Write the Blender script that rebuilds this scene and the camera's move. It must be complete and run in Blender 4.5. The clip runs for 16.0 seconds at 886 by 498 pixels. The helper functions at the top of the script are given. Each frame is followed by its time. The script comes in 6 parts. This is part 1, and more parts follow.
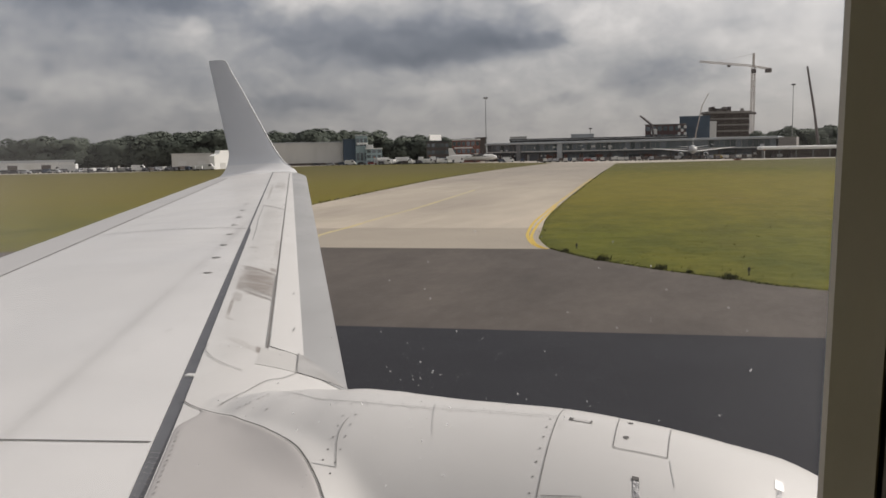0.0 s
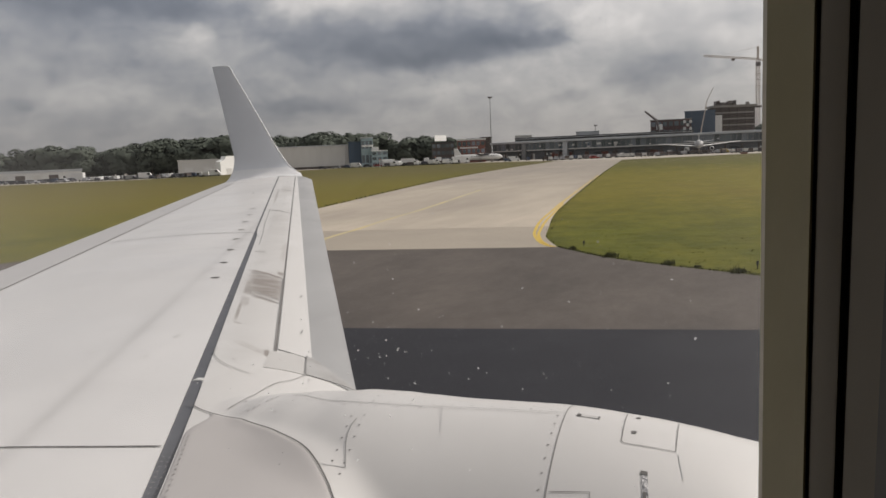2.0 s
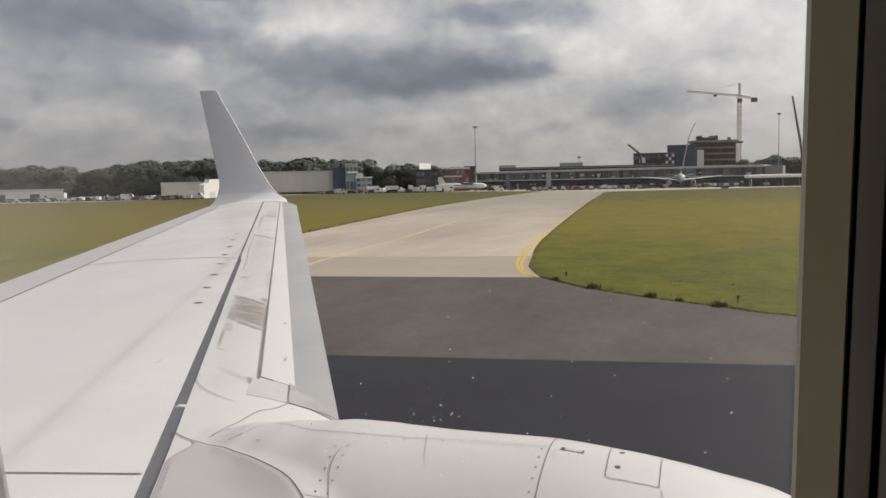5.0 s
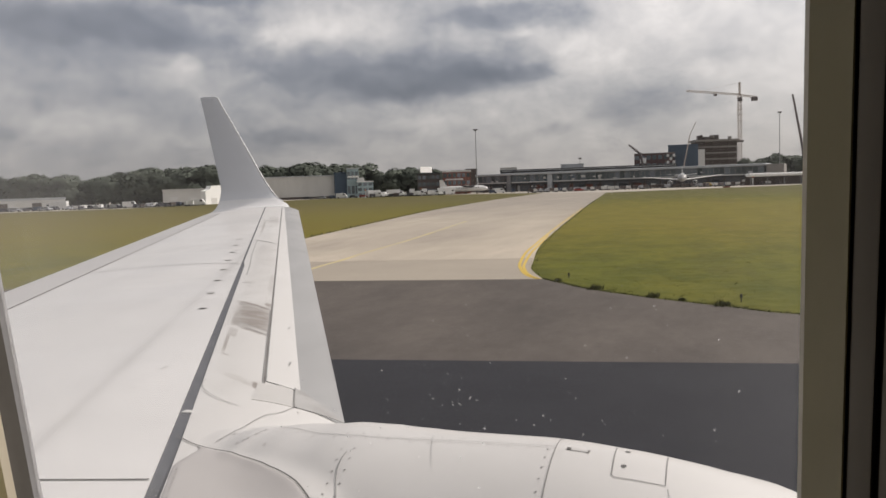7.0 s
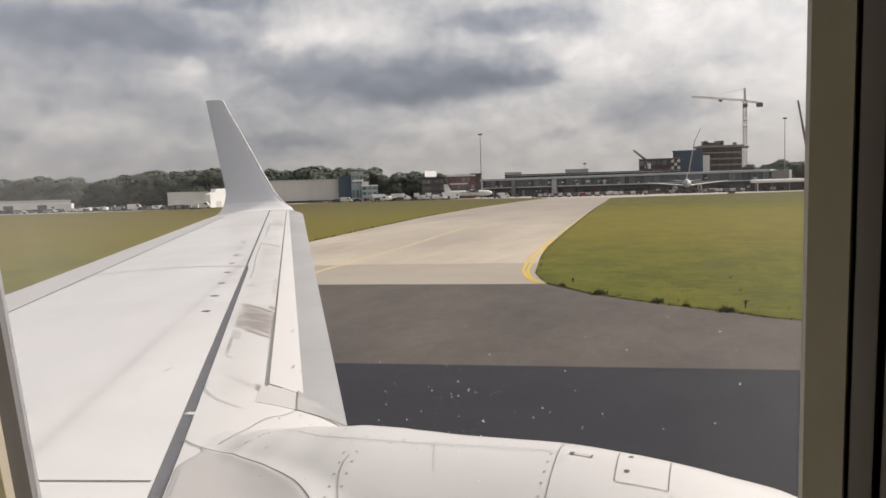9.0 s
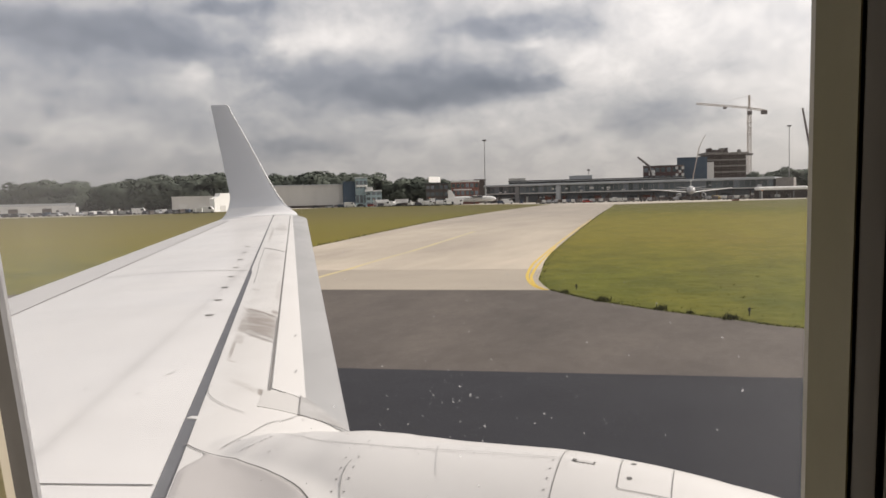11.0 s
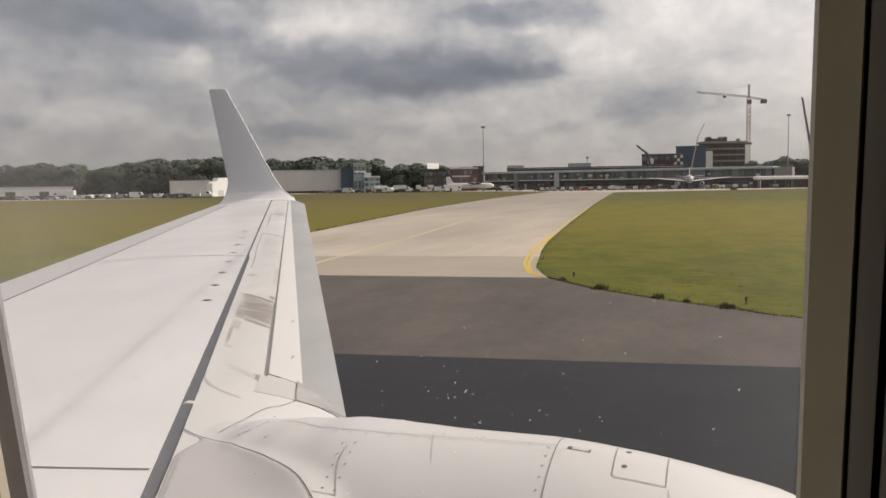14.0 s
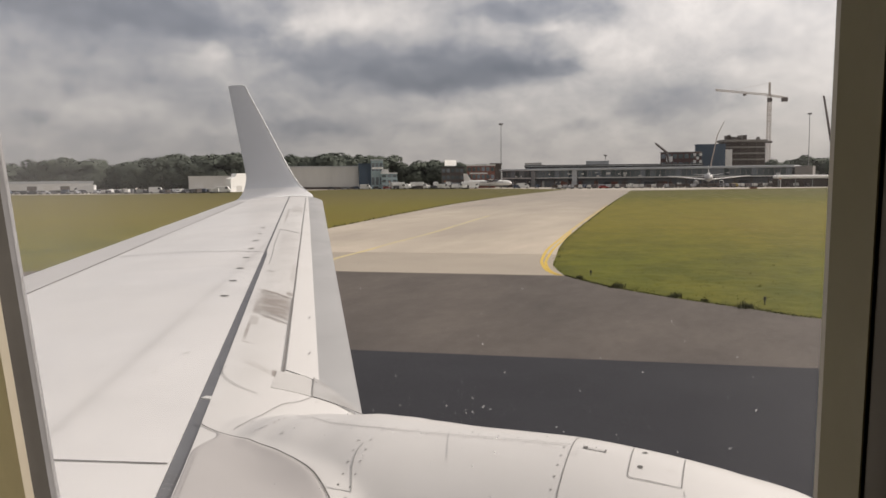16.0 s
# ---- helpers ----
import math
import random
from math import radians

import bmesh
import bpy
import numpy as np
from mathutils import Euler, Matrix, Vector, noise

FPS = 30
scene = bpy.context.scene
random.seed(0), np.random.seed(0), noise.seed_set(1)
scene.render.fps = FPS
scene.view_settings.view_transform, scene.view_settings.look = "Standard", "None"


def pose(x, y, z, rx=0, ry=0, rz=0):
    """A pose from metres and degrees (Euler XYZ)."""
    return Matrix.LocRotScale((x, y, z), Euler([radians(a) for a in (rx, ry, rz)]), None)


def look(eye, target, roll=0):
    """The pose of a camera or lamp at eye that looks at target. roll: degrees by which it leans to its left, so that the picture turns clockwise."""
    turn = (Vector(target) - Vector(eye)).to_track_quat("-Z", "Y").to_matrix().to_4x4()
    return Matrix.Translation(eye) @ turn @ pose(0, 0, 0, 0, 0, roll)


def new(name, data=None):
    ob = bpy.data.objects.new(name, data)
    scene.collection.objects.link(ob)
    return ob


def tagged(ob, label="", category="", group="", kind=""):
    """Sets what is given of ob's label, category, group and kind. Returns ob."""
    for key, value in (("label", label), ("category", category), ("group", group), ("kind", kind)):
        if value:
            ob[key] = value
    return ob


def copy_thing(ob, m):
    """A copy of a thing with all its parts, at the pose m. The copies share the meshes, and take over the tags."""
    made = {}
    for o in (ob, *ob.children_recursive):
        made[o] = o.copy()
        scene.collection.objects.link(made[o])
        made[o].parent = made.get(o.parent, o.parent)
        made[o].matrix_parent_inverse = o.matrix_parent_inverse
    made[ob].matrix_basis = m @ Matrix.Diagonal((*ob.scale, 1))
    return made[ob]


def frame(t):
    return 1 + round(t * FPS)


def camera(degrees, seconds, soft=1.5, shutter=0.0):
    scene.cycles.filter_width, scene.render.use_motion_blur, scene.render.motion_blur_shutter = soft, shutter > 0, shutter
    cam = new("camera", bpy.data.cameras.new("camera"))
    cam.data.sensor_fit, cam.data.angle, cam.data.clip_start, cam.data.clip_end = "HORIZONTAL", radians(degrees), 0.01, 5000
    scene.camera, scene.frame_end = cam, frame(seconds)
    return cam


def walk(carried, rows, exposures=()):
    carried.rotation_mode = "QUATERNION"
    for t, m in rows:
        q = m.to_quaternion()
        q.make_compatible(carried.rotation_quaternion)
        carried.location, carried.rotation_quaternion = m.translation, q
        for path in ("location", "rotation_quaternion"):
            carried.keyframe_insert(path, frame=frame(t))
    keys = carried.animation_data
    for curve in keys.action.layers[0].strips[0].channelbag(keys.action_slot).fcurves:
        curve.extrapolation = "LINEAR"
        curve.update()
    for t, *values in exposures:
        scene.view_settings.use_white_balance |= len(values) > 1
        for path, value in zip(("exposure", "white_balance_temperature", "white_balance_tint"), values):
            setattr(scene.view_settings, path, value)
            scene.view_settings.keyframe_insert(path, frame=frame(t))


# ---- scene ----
cam = camera(56, 16.0, soft=1.6)
PATH = [
    (0.0, pose(-0.0004, 0.0402, 3.9954, 83.585, 1.099, 16.889)),
    (0.5, pose(0.0113, 0.0282, 4.0050, 84.428, 1.764, 18.140)),
    (1.0, pose(0.0203, 0.0188, 3.9987, 85.777, 1.441, 19.604)),
    (1.5, pose(0.0229, 0.0435, 3.9799, 85.639, 2.184, 19.051)),
    (2.0, pose(0.0152, 0.0333, 3.9910, 83.632, 2.417, 17.265)),
    (2.5, pose(0.0098, 0.0337, 3.9964, 84.766, 2.536, 17.310)),
    (3.0, pose(0.0110, 0.0378, 3.9918, 83.898, 1.517, 16.841)),
    (3.5, pose(0.0171, 0.0392, 3.9936, 84.550, 2.232, 16.879)),
    (4.0, pose(0.0079, 0.0427, 3.9963, 82.920, 1.795, 15.919)),
    (4.5, pose(0.0016, 0.0208, 4.0078, 85.416, 1.089, 16.177)),
    (7.0, pose(-0.0012, -0.0027, 4.0046, 85.735, 1.961, 16.267)),
    (7.5, pose(-0.0007, -0.0012, 4.0034, 85.620, 1.965, 16.382)),
    (8.0, pose(-0.0005, -0.0006, 4.0004, 86.157, 1.901, 16.475)),
    (8.5, pose(-0.0004, -0.0010, 4.0001, 86.006, 1.743, 16.489)),
    (11.0, pose(-0.0000, -0.0007, 3.9997, 86.440, 1.342, 16.835)),
    (11.5, pose(-0.0001, 0.0018, 3.9989, 85.586, 1.031, 16.612)),
    (12.0, pose(0.0000, 0.0007, 4.0039, 85.627, 1.186, 16.851)),
    (12.5, pose(0.0000, -0.0001, 3.9998, 85.853, 1.104, 17.002)),
    (13.0, pose(0.0002, 0.0026, 4.0006, 85.571, 1.128, 16.898)),
    (13.5, pose(-0.0003, -0.0003, 4.0002, 85.273, 0.944, 16.784)),
    (14.0, pose(-0.0002, 0.0017, 4.0023, 85.516, 0.838, 16.719)),
    (14.5, pose(-0.0001, 0.0010, 4.0020, 85.021, 0.577, 16.853)),
    (15.0, pose(-0.0004, -0.0005, 3.9986, 85.134, 0.222, 16.948)),
    (15.5, pose(-0.0008, -0.0017, 3.9996, 84.535, 0.291, 16.794)),
    (16.0, pose(-0.0002, -0.0005, 4.0088, 85.317, 0.485, 17.908)),
]
walk(cam, PATH, [(0.0, -0.06, 6750, 13.5), (1.5, -0.03, 6750, 13.5), (3.0, -0.15, 6750, 13.5), (3.5, -0.19, 6750, 13.5), (4.0, -0.19, 6750, 13.5), (4.5, 0.09, 6750, 13.5), (7.0, 0.12, 6780, 14.5),
                 (8.5, 0.27, 6830, 14.5), (11.0, 0.36, 6880, 14.5), (11.5, 0.25, 6940, 15), (12.5, 0.15, 7000, 15.5), (13.5, 0.17, 7000, 15.5), (14.5, 0.13, 7000, 15.5), (16.0, 0.15, 7000, 15.5)])
# ---------------------------------------------------------------- world, sun, exposure
SUN_AZ, SUN_EL = 48.0, 40.0      # degrees from the wing's outward normal towards the nose; height


def node(tree, kind, **values):
    n = tree.nodes.new(kind)
    for key, value in values.items():
        n.inputs[key.replace("_", " ")].default_value = value
    return n


def maths(tree, op, a, b=None, c=None):
    n = tree.nodes.new("ShaderNodeMath")
    n.operation = op
    for i, v in enumerate((a, b, c)):
        if v is None:
            continue
        if isinstance(v, (int, float)):
            n.inputs[i].default_value = v
        else:
            tree.links.new(v, n.inputs[i])
    return n.outputs[0]


def ramp(tree, fac, stops):
    n = tree.nodes.new("ShaderNodeValToRGB")
    el = n.color_ramp.elements
    while len(el) < len(stops):
        el.new(0.5)
    for e, (p, c) in zip(el, stops):
        e.position, e.color = p, (*c, 1)
    tree.links.new(fac, n.inputs[0])
    return n.outputs[0]


def blend(tree, kind, fac, a, b):
    n = tree.nodes.new("ShaderNodeMix")
    n.data_type, n.blend_type = "RGBA", kind
    for socket, v in ((n.inputs[0], fac), (n.inputs[6], a), (n.inputs[7], b)):
        if isinstance(v, (int, float)):
            socket.default_value = v
        elif isinstance(v, tuple):
            socket.default_value = (*v, 1)
        else:
            tree.links.new(v, socket)
    return n.outputs[2]


def build_sky():
    world = bpy.data.worlds.new("cloudy_sky")
    scene.world = world
    world.use_nodes = True
    t = world.node_tree
    t.nodes.clear()
    out = t.nodes.new("ShaderNodeOutputWorld")
    sky = t.nodes.new("ShaderNodeTexSky")
    sky.sky_type, sky.sun_disc = "NISHITA", False
    sky.sun_elevation, sky.sun_rotation = radians(SUN_EL), radians(SUN_AZ)
    geo = t.nodes.new("ShaderNodeTexCoord")
    sep = t.nodes.new("ShaderNodeSeparateXYZ")
    t.links.new(geo.outputs["Generated"], sep.inputs[0])
    az = maths(t, "MULTIPLY", maths(t, "ARCTAN2", sep.outputs[0], sep.outputs[1]), 57.2958)
    el = maths(t, "MULTIPLY", maths(t, "ARCSINE", sep.outputs[2]), 57.2958)
    # cloud coordinates in degrees, flattened towards the horizon
    lift = maths(t, "POWER", maths(t, "MAXIMUM", el, 0.01), 0.8)
    com = t.nodes.new("ShaderNodeCombineXYZ")
    t.links.new(maths(t, "MULTIPLY", az, 0.68), com.inputs[0])
    t.links.new(maths(t, "MULTIPLY", lift, 1.75), com.inputs[1])

    def fbm(scale, detail, rough, dx=0.0):
        n = node(t, "ShaderNodeTexNoise", Scale=scale, Detail=detail, Roughness=rough, Distortion=0.25)
        m = t.nodes.new("ShaderNodeMapping")
        m.inputs[1].default_value = (dx, dx * 0.7, dx * 0.3)
        t.links.new(com.outputs[0], m.inputs[0])
        t.links.new(m.outputs[0], n.inputs[0])
        return n.outputs[0]

    big, small, warp, warp2 = fbm(0.15, 3, 0.5), fbm(0.55, 8, 0.60, 31), fbm(0.40, 4, 0.5, 7), fbm(0.44, 4, 0.5, 19)
    azw = maths(t, "ADD", az, maths(t, "MULTIPLY_ADD", warp, 6, -3.0))
    elw = maths(t, "ADD", el, maths(t, "MULTIPLY_ADD", warp2, 2.0, -1.0))
    value = maths(t, "ADD", maths(t, "MULTIPLY", big, 0.30), maths(t, "MULTIPLY", small, 0.42))
    value = maths(t, "ADD", value, 0.180)
    value = maths(t, "ADD", value, maths(t, "MULTIPLY", maths(t, "MINIMUM", maths(t, "MAXIMUM", maths(t, "ADD", az, 20.0), -24.0), 40.0), 0.0042))
    # cloud banks: azimuth, elevation, half width, half height, weight
    for a, e, w, h, k in ((-18.7, 7.8, 6.6, 1.5, -0.30), (-17.8, 6.4, 3.8, 0.8, -0.17), (-11.0, 7.6, 3.6, 0.6, -0.22), (-28.0, 8.7, 4.5, 1.1, -0.10),
                          (-39.5, 10.7, 8.0, 1.3, -0.22), (-33.0, 9.8, 3.5, 0.7, -0.10), (-30.9, 12.7, 3.2, 0.5, -0.18), (-11.6, 11.4, 5.2, 0.8, -0.20),
                          (-7.0, 10.6, 2.4, 0.6, -0.10), (-26.3, 10.2, 2.7, 0.8, 0.20), (-33.4, 8.4, 1.8, 0.7, 0.17),
                          (-6.9, 8.6, 2.0, 1.4, 0.18), (-22.1, 11.2, 2.6, 0.7, 0.10), (-9.9, 10.2, 1.3, 0.35, 0.13), (-2.8, 10.6, 3.0, 1.0, 0.10),
                          (-17.7, 4.5, 4.0, 0.45, 0.06), (-41.5, 4.4, 3.5, 0.8, 0.08), (-25.3, 3.8, 5.0, 0.5, -0.05),
                          (-2.6, 5.2, 3.4, 1.2, -0.20), (1.9, 7.9, 1.8, 0.45, -0.10), (-15.3, 5.9, 5.8, 0.5, 0.08), (-26.6, 3.8, 2.3, 0.43, -0.08), (-9.5, 3.3, 1.9, 0.35, -0.08), (-43.6, 4.1, 1.0, 0.3, -0.10),
                          (-38.9, 5.0, 3.9, 0.6, 0.06), (-5.6, 3.2, 1.6, 0.45, 0.06), (4.8, 5.6, 1.6, 0.8, 0.07), (-34.9, 6.7, 3.9, 0.47, -0.05)):
        u = maths(t, "DIVIDE", maths(t, "SUBTRACT", azw, a), w)
        v = maths(t, "DIVIDE", maths(t, "SUBTRACT", elw, e), h)
        d = maths(t, "ADD", maths(t, "MULTIPLY", u, u), maths(t, "MULTIPLY", v, v))
        m = maths(t, "DIVIDE", 1.0, maths(t, "ADD", 1.0, maths(t, "POWER", d, 2.0)))
        value = maths(t, "MULTIPLY_ADD", m, k, value)
    cloud = ramp(t, value, [(0.08, (0.105, 0.122, 0.152)), (0.24, (0.150, 0.168, 0.200)), (0.36, (0.213, 0.231, 0.262)), (0.50, (0.335, 0.345, 0.360)),
                            (0.66, (0.49, 0.49, 0.488)), (0.95, (0.78, 0.765, 0.75))])
    haze = maths(t, "DIVIDE", 1.0, maths(t, "ADD", 1.0, maths(t, "POWER", maths(t, "DIVIDE", maths(t, "MAXIMUM", el, 0.0), 3.0), 2.0)))
    cloud = blend(t, "MIX", maths(t, "MULTIPLY", haze, 0.35), cloud, (0.365, 0.357, 0.351))
    dim = blend(t, "MULTIPLY", 1.0, sky.outputs[0], (0.1, 0.1, 0.1))
    mixed = blend(t, "MIX", 0.95, dim, cloud)
    # the overcast brightens overhead
    level = ramp(t, maths(t, "DIVIDE", el, 40.0), [(0.0, (0.86, 0.86, 0.86)), (0.06, (0.90, 0.90, 0.90)), (0.26, (1.28, 1.28, 1.28)), (0.42, (1.34, 1.34, 1.34)), (0.8, (1.02, 1.02, 1.02))])
    mixed = blend(t, "MULTIPLY", 1.0, mixed, level)
    up = maths(t, "MULTIPLY_ADD", maths(t, "MAXIMUM", maths(t, "SUBTRACT", sep.outputs[2], 0.25), 0.0), 0.35, 1.0)
    # unseen sky behind, on the side away from the sun, dimmed to cut fill light
    rear_fill = maths(t, "MINIMUM", maths(t, "MAXIMUM", maths(t, "DIVIDE", maths(t, "ADD", sep.outputs[1], 0.6), 1.0), 0.0), 1.0)
    up = maths(t, "MULTIPLY", up, maths(t, "MULTIPLY_ADD", rear_fill, 0.3, 0.7))
    # the cloud is thinner, and brighter, round the sun
    dot = t.nodes.new("ShaderNodeVectorMath")
    dot.operation = "DOT_PRODUCT"
    dot.inputs[1].default_value = (math.sin(radians(SUN_AZ)) * math.cos(radians(SUN_EL)), math.cos(radians(SUN_AZ)) * math.cos(radians(SUN_EL)), math.sin(radians(SUN_EL)))
    t.links.new(geo.outputs["Generated"], dot.inputs[0])
    up = maths(t, "MULTIPLY_ADD", maths(t, "POWER", maths(t, "MAXIMUM", dot.outputs["Value"], 0.0), 5.0), 1.3, up)
    bg = t.nodes.new("ShaderNodeBackground")
    t.links.new(mixed, bg.inputs[0])
    t.links.new(up, bg.inputs[1])
    t.links.new(bg.outputs[0], out.inputs[0])


build_sky()
sun_data = bpy.data.lights.new("sun", "SUN")
sun_data.energy, sun_data.angle, sun_data.color = 2.5, radians(5), (1.0, 0.95, 0.88)
sun = new("sun", sun_data)
sun.matrix_world = look((0, 0, 0), (-math.sin(radians(SUN_AZ)) * math.cos(radians(SUN_EL)),
                                   -math.cos(radians(SUN_AZ)) * math.cos(radians(SUN_EL)), -math.sin(radians(SUN_EL))))


# ---------------------------------------------------------------- materials
def material(name, base, rough=0.6, metal=0.0, fine=(40.0, 0.08), broad=(1.5, 0.12), tint=None, bump=(60.0, 0.02),
             stretch=(1, 1, 1), spec=0.5, vary=0.0, island=False):
    """A surface with grain and broad wear. fine, broad: scale and strength of the two; tint: colour of the wear."""
    m = bpy.data.materials.new(name)
    m.use_nodes = True
    t = m.node_tree
    b = t.nodes["Principled BSDF"]
    tc = t.nodes.new("ShaderNodeTexCoord")
    mp = t.nodes.new("ShaderNodeMapping")
    mp.inputs[3].default_value = stretch
    t.links.new(tc.outputs["Object"], mp.inputs[0])
    n1 = node(t, "ShaderNodeTexNoise", Scale=fine[0], Detail=4.0, Roughness=0.6)
    n2 = node(t, "ShaderNodeTexNoise", Scale=broad[0], Detail=5.0, Roughness=0.62)
    for n in (n1, n2):
        t.links.new(mp.outputs[0], n.inputs[0])
    col = tuple(base)
    dark = tint or tuple(c * 0.55 for c in base)
    f2 = ramp(t, n2.outputs[0], [(0.35, (0, 0, 0)), (0.7, (1, 1, 1))])
    c = blend(t, "MIX", maths(t, "MULTIPLY", f2, broad[1] * 2), col, dark)
    f1 = ramp(t, n1.outputs[0], [(0.3, (0, 0, 0)), (0.7, (1, 1, 1))])
    c = blend(t, "MIX", maths(t, "MULTIPLY", f1, fine[1] * 2), c, tuple(x * 0.5 for x in base))
    if vary:
        if island:
            src = t.nodes.new("ShaderNodeNewGeometry").outputs["Random Per Island"]
        else:
            src = t.nodes.new("ShaderNodeObjectInfo").outputs["Random"]
        hs = t.nodes.new("ShaderNodeHueSaturation")
        t.links.new(maths(t, "MULTIPLY_ADD", src, vary * 2, 1.0 - vary), hs.inputs["Value"])
        t.links.new(maths(t, "MULTIPLY_ADD", src, vary * 0.12, 0.5 - vary * 0.06), hs.inputs["Hue"])
        t.links.new(c, hs.inputs["Color"])
        c = hs.outputs[0]
    t.links.new(c, b.inputs["Base Color"])
    t.links.new(maths(t, "MULTIPLY_ADD", n2.outputs[0], 0.25, rough - 0.12), b.inputs["Roughness"])
    b.inputs["Metallic"].default_value = metal
    b.inputs["Specular IOR Level"].default_value = spec
    if bump[1]:
        bp = t.nodes.new("ShaderNodeBump")
        nb = node(t, "ShaderNodeTexNoise", Scale=bump[0], Detail=3.0)
        t.links.new(mp.outputs[0], nb.inputs[0])
        bp.inputs["Distance"].default_value = bump[1]
        bp.inputs["Strength"].default_value = 0.6
        t.links.new(nb.outputs[0], bp.inputs["Height"])
        t.links.new(bp.outputs[0], b.inputs["Normal"])
    return m


M = {}
M["wing"] = material("wing_paint", (0.775, 0.762, 0.748), 0.30, fine=(5, 0.04), broad=(0.6, 0.22), tint=(0.47, 0.47, 0.475),
                     bump=(2, 0.0012), stretch=(1, 0.35, 1))
# one long soft stain that runs across the wing skin
t = M["wing"].node_tree
wb = t.nodes["Principled BSDF"]
wsep = t.nodes.new("ShaderNodeSeparateXYZ")
wtc = t.nodes.new("ShaderNodeTexCoord")
wn = node(t, "ShaderNodeTexNoise", Scale=1.4, Detail=5.0)
t.links.new(wtc.outputs["Object"], wsep.inputs[0])
t.links.new(wtc.outputs["Object"], wn.inputs[0])
u = maths(t, "ADD", maths(t, "MULTIPLY_ADD", wsep.outputs[1], 0.38, wsep.outputs[0]), 1.74)
u = maths(t, "DIVIDE", u, 0.045)
soft_f = maths(t, "DIVIDE", 0.42, maths(t, "ADD", 1.0, maths(t, "MULTIPLY", u, u)))
soft_f = maths(t, "MULTIPLY", soft_f, maths(t, "MINIMUM", maths(t, "MULTIPLY", wn.outputs[0], 1.6), 1.0))
t.links.new(blend(t, "MIX", soft_f, wb.inputs["Base Color"].links[0].from_socket, (0.33, 0.32, 0.31)), wb.inputs["Base Color"])
# streaky dulling of the paint, its tone also standing in for sky reflections
wmap = t.nodes.new("ShaderNodeMapping")
wmap.inputs[2].default_value = (0, 0, radians(14))
wmap.inputs[3].default_value = (0.22, 1.0, 1.0)
t.links.new(wtc.outputs["Object"], wmap.inputs[0])
wst = node(t, "ShaderNodeTexNoise", Scale=1.1, Detail=5.0, Roughness=0.6)
t.links.new(wmap.outputs[0], wst.inputs[0])
dull = ramp(t, wst.outputs[0], [(0.38, (0, 0, 0)), (0.66, (1, 1, 1))])
t.links.new(blend(t, "MIX", maths(t, "MULTIPLY", dull, 0.34), wb.inputs["Base Color"].links[0].from_socket, (0.50, 0.495, 0.49)), wb.inputs["Base Color"])
t.links.new(maths(t, "MULTIPLY_ADD", dull, 0.14, 0.30), wb.inputs["Roughness"])
M["white"] = material("white_paint", (0.615, 0.605, 0.592), 0.50, fine=(9, 0.035), broad=(1.8, 0.12), tint=(0.5, 0.49, 0.47), bump=(4, 0.001))
M["skin"] = material("dirty_white_paint", (0.65, 0.644, 0.632), 0.45, fine=(6, 0.05), broad=(2.2, 0.12), tint=(0.42, 0.41, 0.395),
                     bump=(5, 0.001), stretch=(1, 0.4, 1))
for k in ("wing", "white"):
    coat = M[k].node_tree.nodes["Principled BSDF"]
    coat.inputs["Coat Weight"].default_value = 0.15
    coat.inputs["Coat Roughness"].default_value = 0.16
M["winglet"] = material("winglet_white_paint", (0.74, 0.755, 0.785), 0.24, fine=(5, 0.04), broad=(0.9, 0.12), tint=(0.60, 0.615, 0.64), bump=(2, 0.001))
# winglet paint made paler, so the lit root's brightness sits in the colour
M["root_lit"] = material("lit_white_paint", (0.86, 0.86, 0.865), 0.22, fine=(5, 0.03), broad=(0.9, 0.06), bump=(0, 0))
M["edge_highlight"] = material("painted_edge_highlight", (0.82, 0.82, 0.82), 0.25, 0.2, bump=(0, 0))
M["bare"] = material("bare_aluminium", (0.395, 0.395, 0.395), 0.42, 0.25, fine=(12, 0.06), broad=(1.2, 0.22), bump=(20, 0.0006), stretch=(1, 0.2, 1))
M["slat_root"] = material("smudged_aluminium", (0.45, 0.445, 0.44), 0.5, 0.15, fine=(12, 0.06), broad=(5, 0.35), tint=(0.26, 0.25, 0.24), bump=(0, 0))
M["pinkish"] = material("inboard_grey_paint", (0.47, 0.45, 0.44), 0.5, fine=(8, 0.03), broad=(0.8, 0.10), bump=(4, 0.0015))
M["gap"] = material("dark_gap_seal", (0.105, 0.11, 0.125), 0.6, fine=(30, 0.1), broad=(3, 0.2), bump=(0, 0))
M["seam"] = material("panel_seam", (0.09, 0.088, 0.085), 0.7, fine=(60, 0.1), broad=(3, 0.25), tint=(0.2, 0.19, 0.18), bump=(0, 0))
M["faint"] = material("faint_seam", (0.30, 0.30, 0.295), 0.6, bump=(0, 0))
M["faint3"] = material("grey_seam", (0.20, 0.195, 0.19), 0.6, fine=(30, 0.2), broad=(4, 0.3), tint=(0.36, 0.35, 0.34), bump=(0, 0))
# unseen skin, coloured dark to cut light bounced onto the engine
M["fuselage"] = material("low_bounce_fuselage", (0.055, 0.06, 0.08), 0.45, fine=(6, 0.05), broad=(0.8, 0.1), bump=(0, 0))
M["streak"] = material("faint_stain", (0.53, 0.53, 0.525), 0.5, fine=(9, 0.1), broad=(2, 0.2), tint=(0.58, 0.58, 0.58), bump=(0, 0))


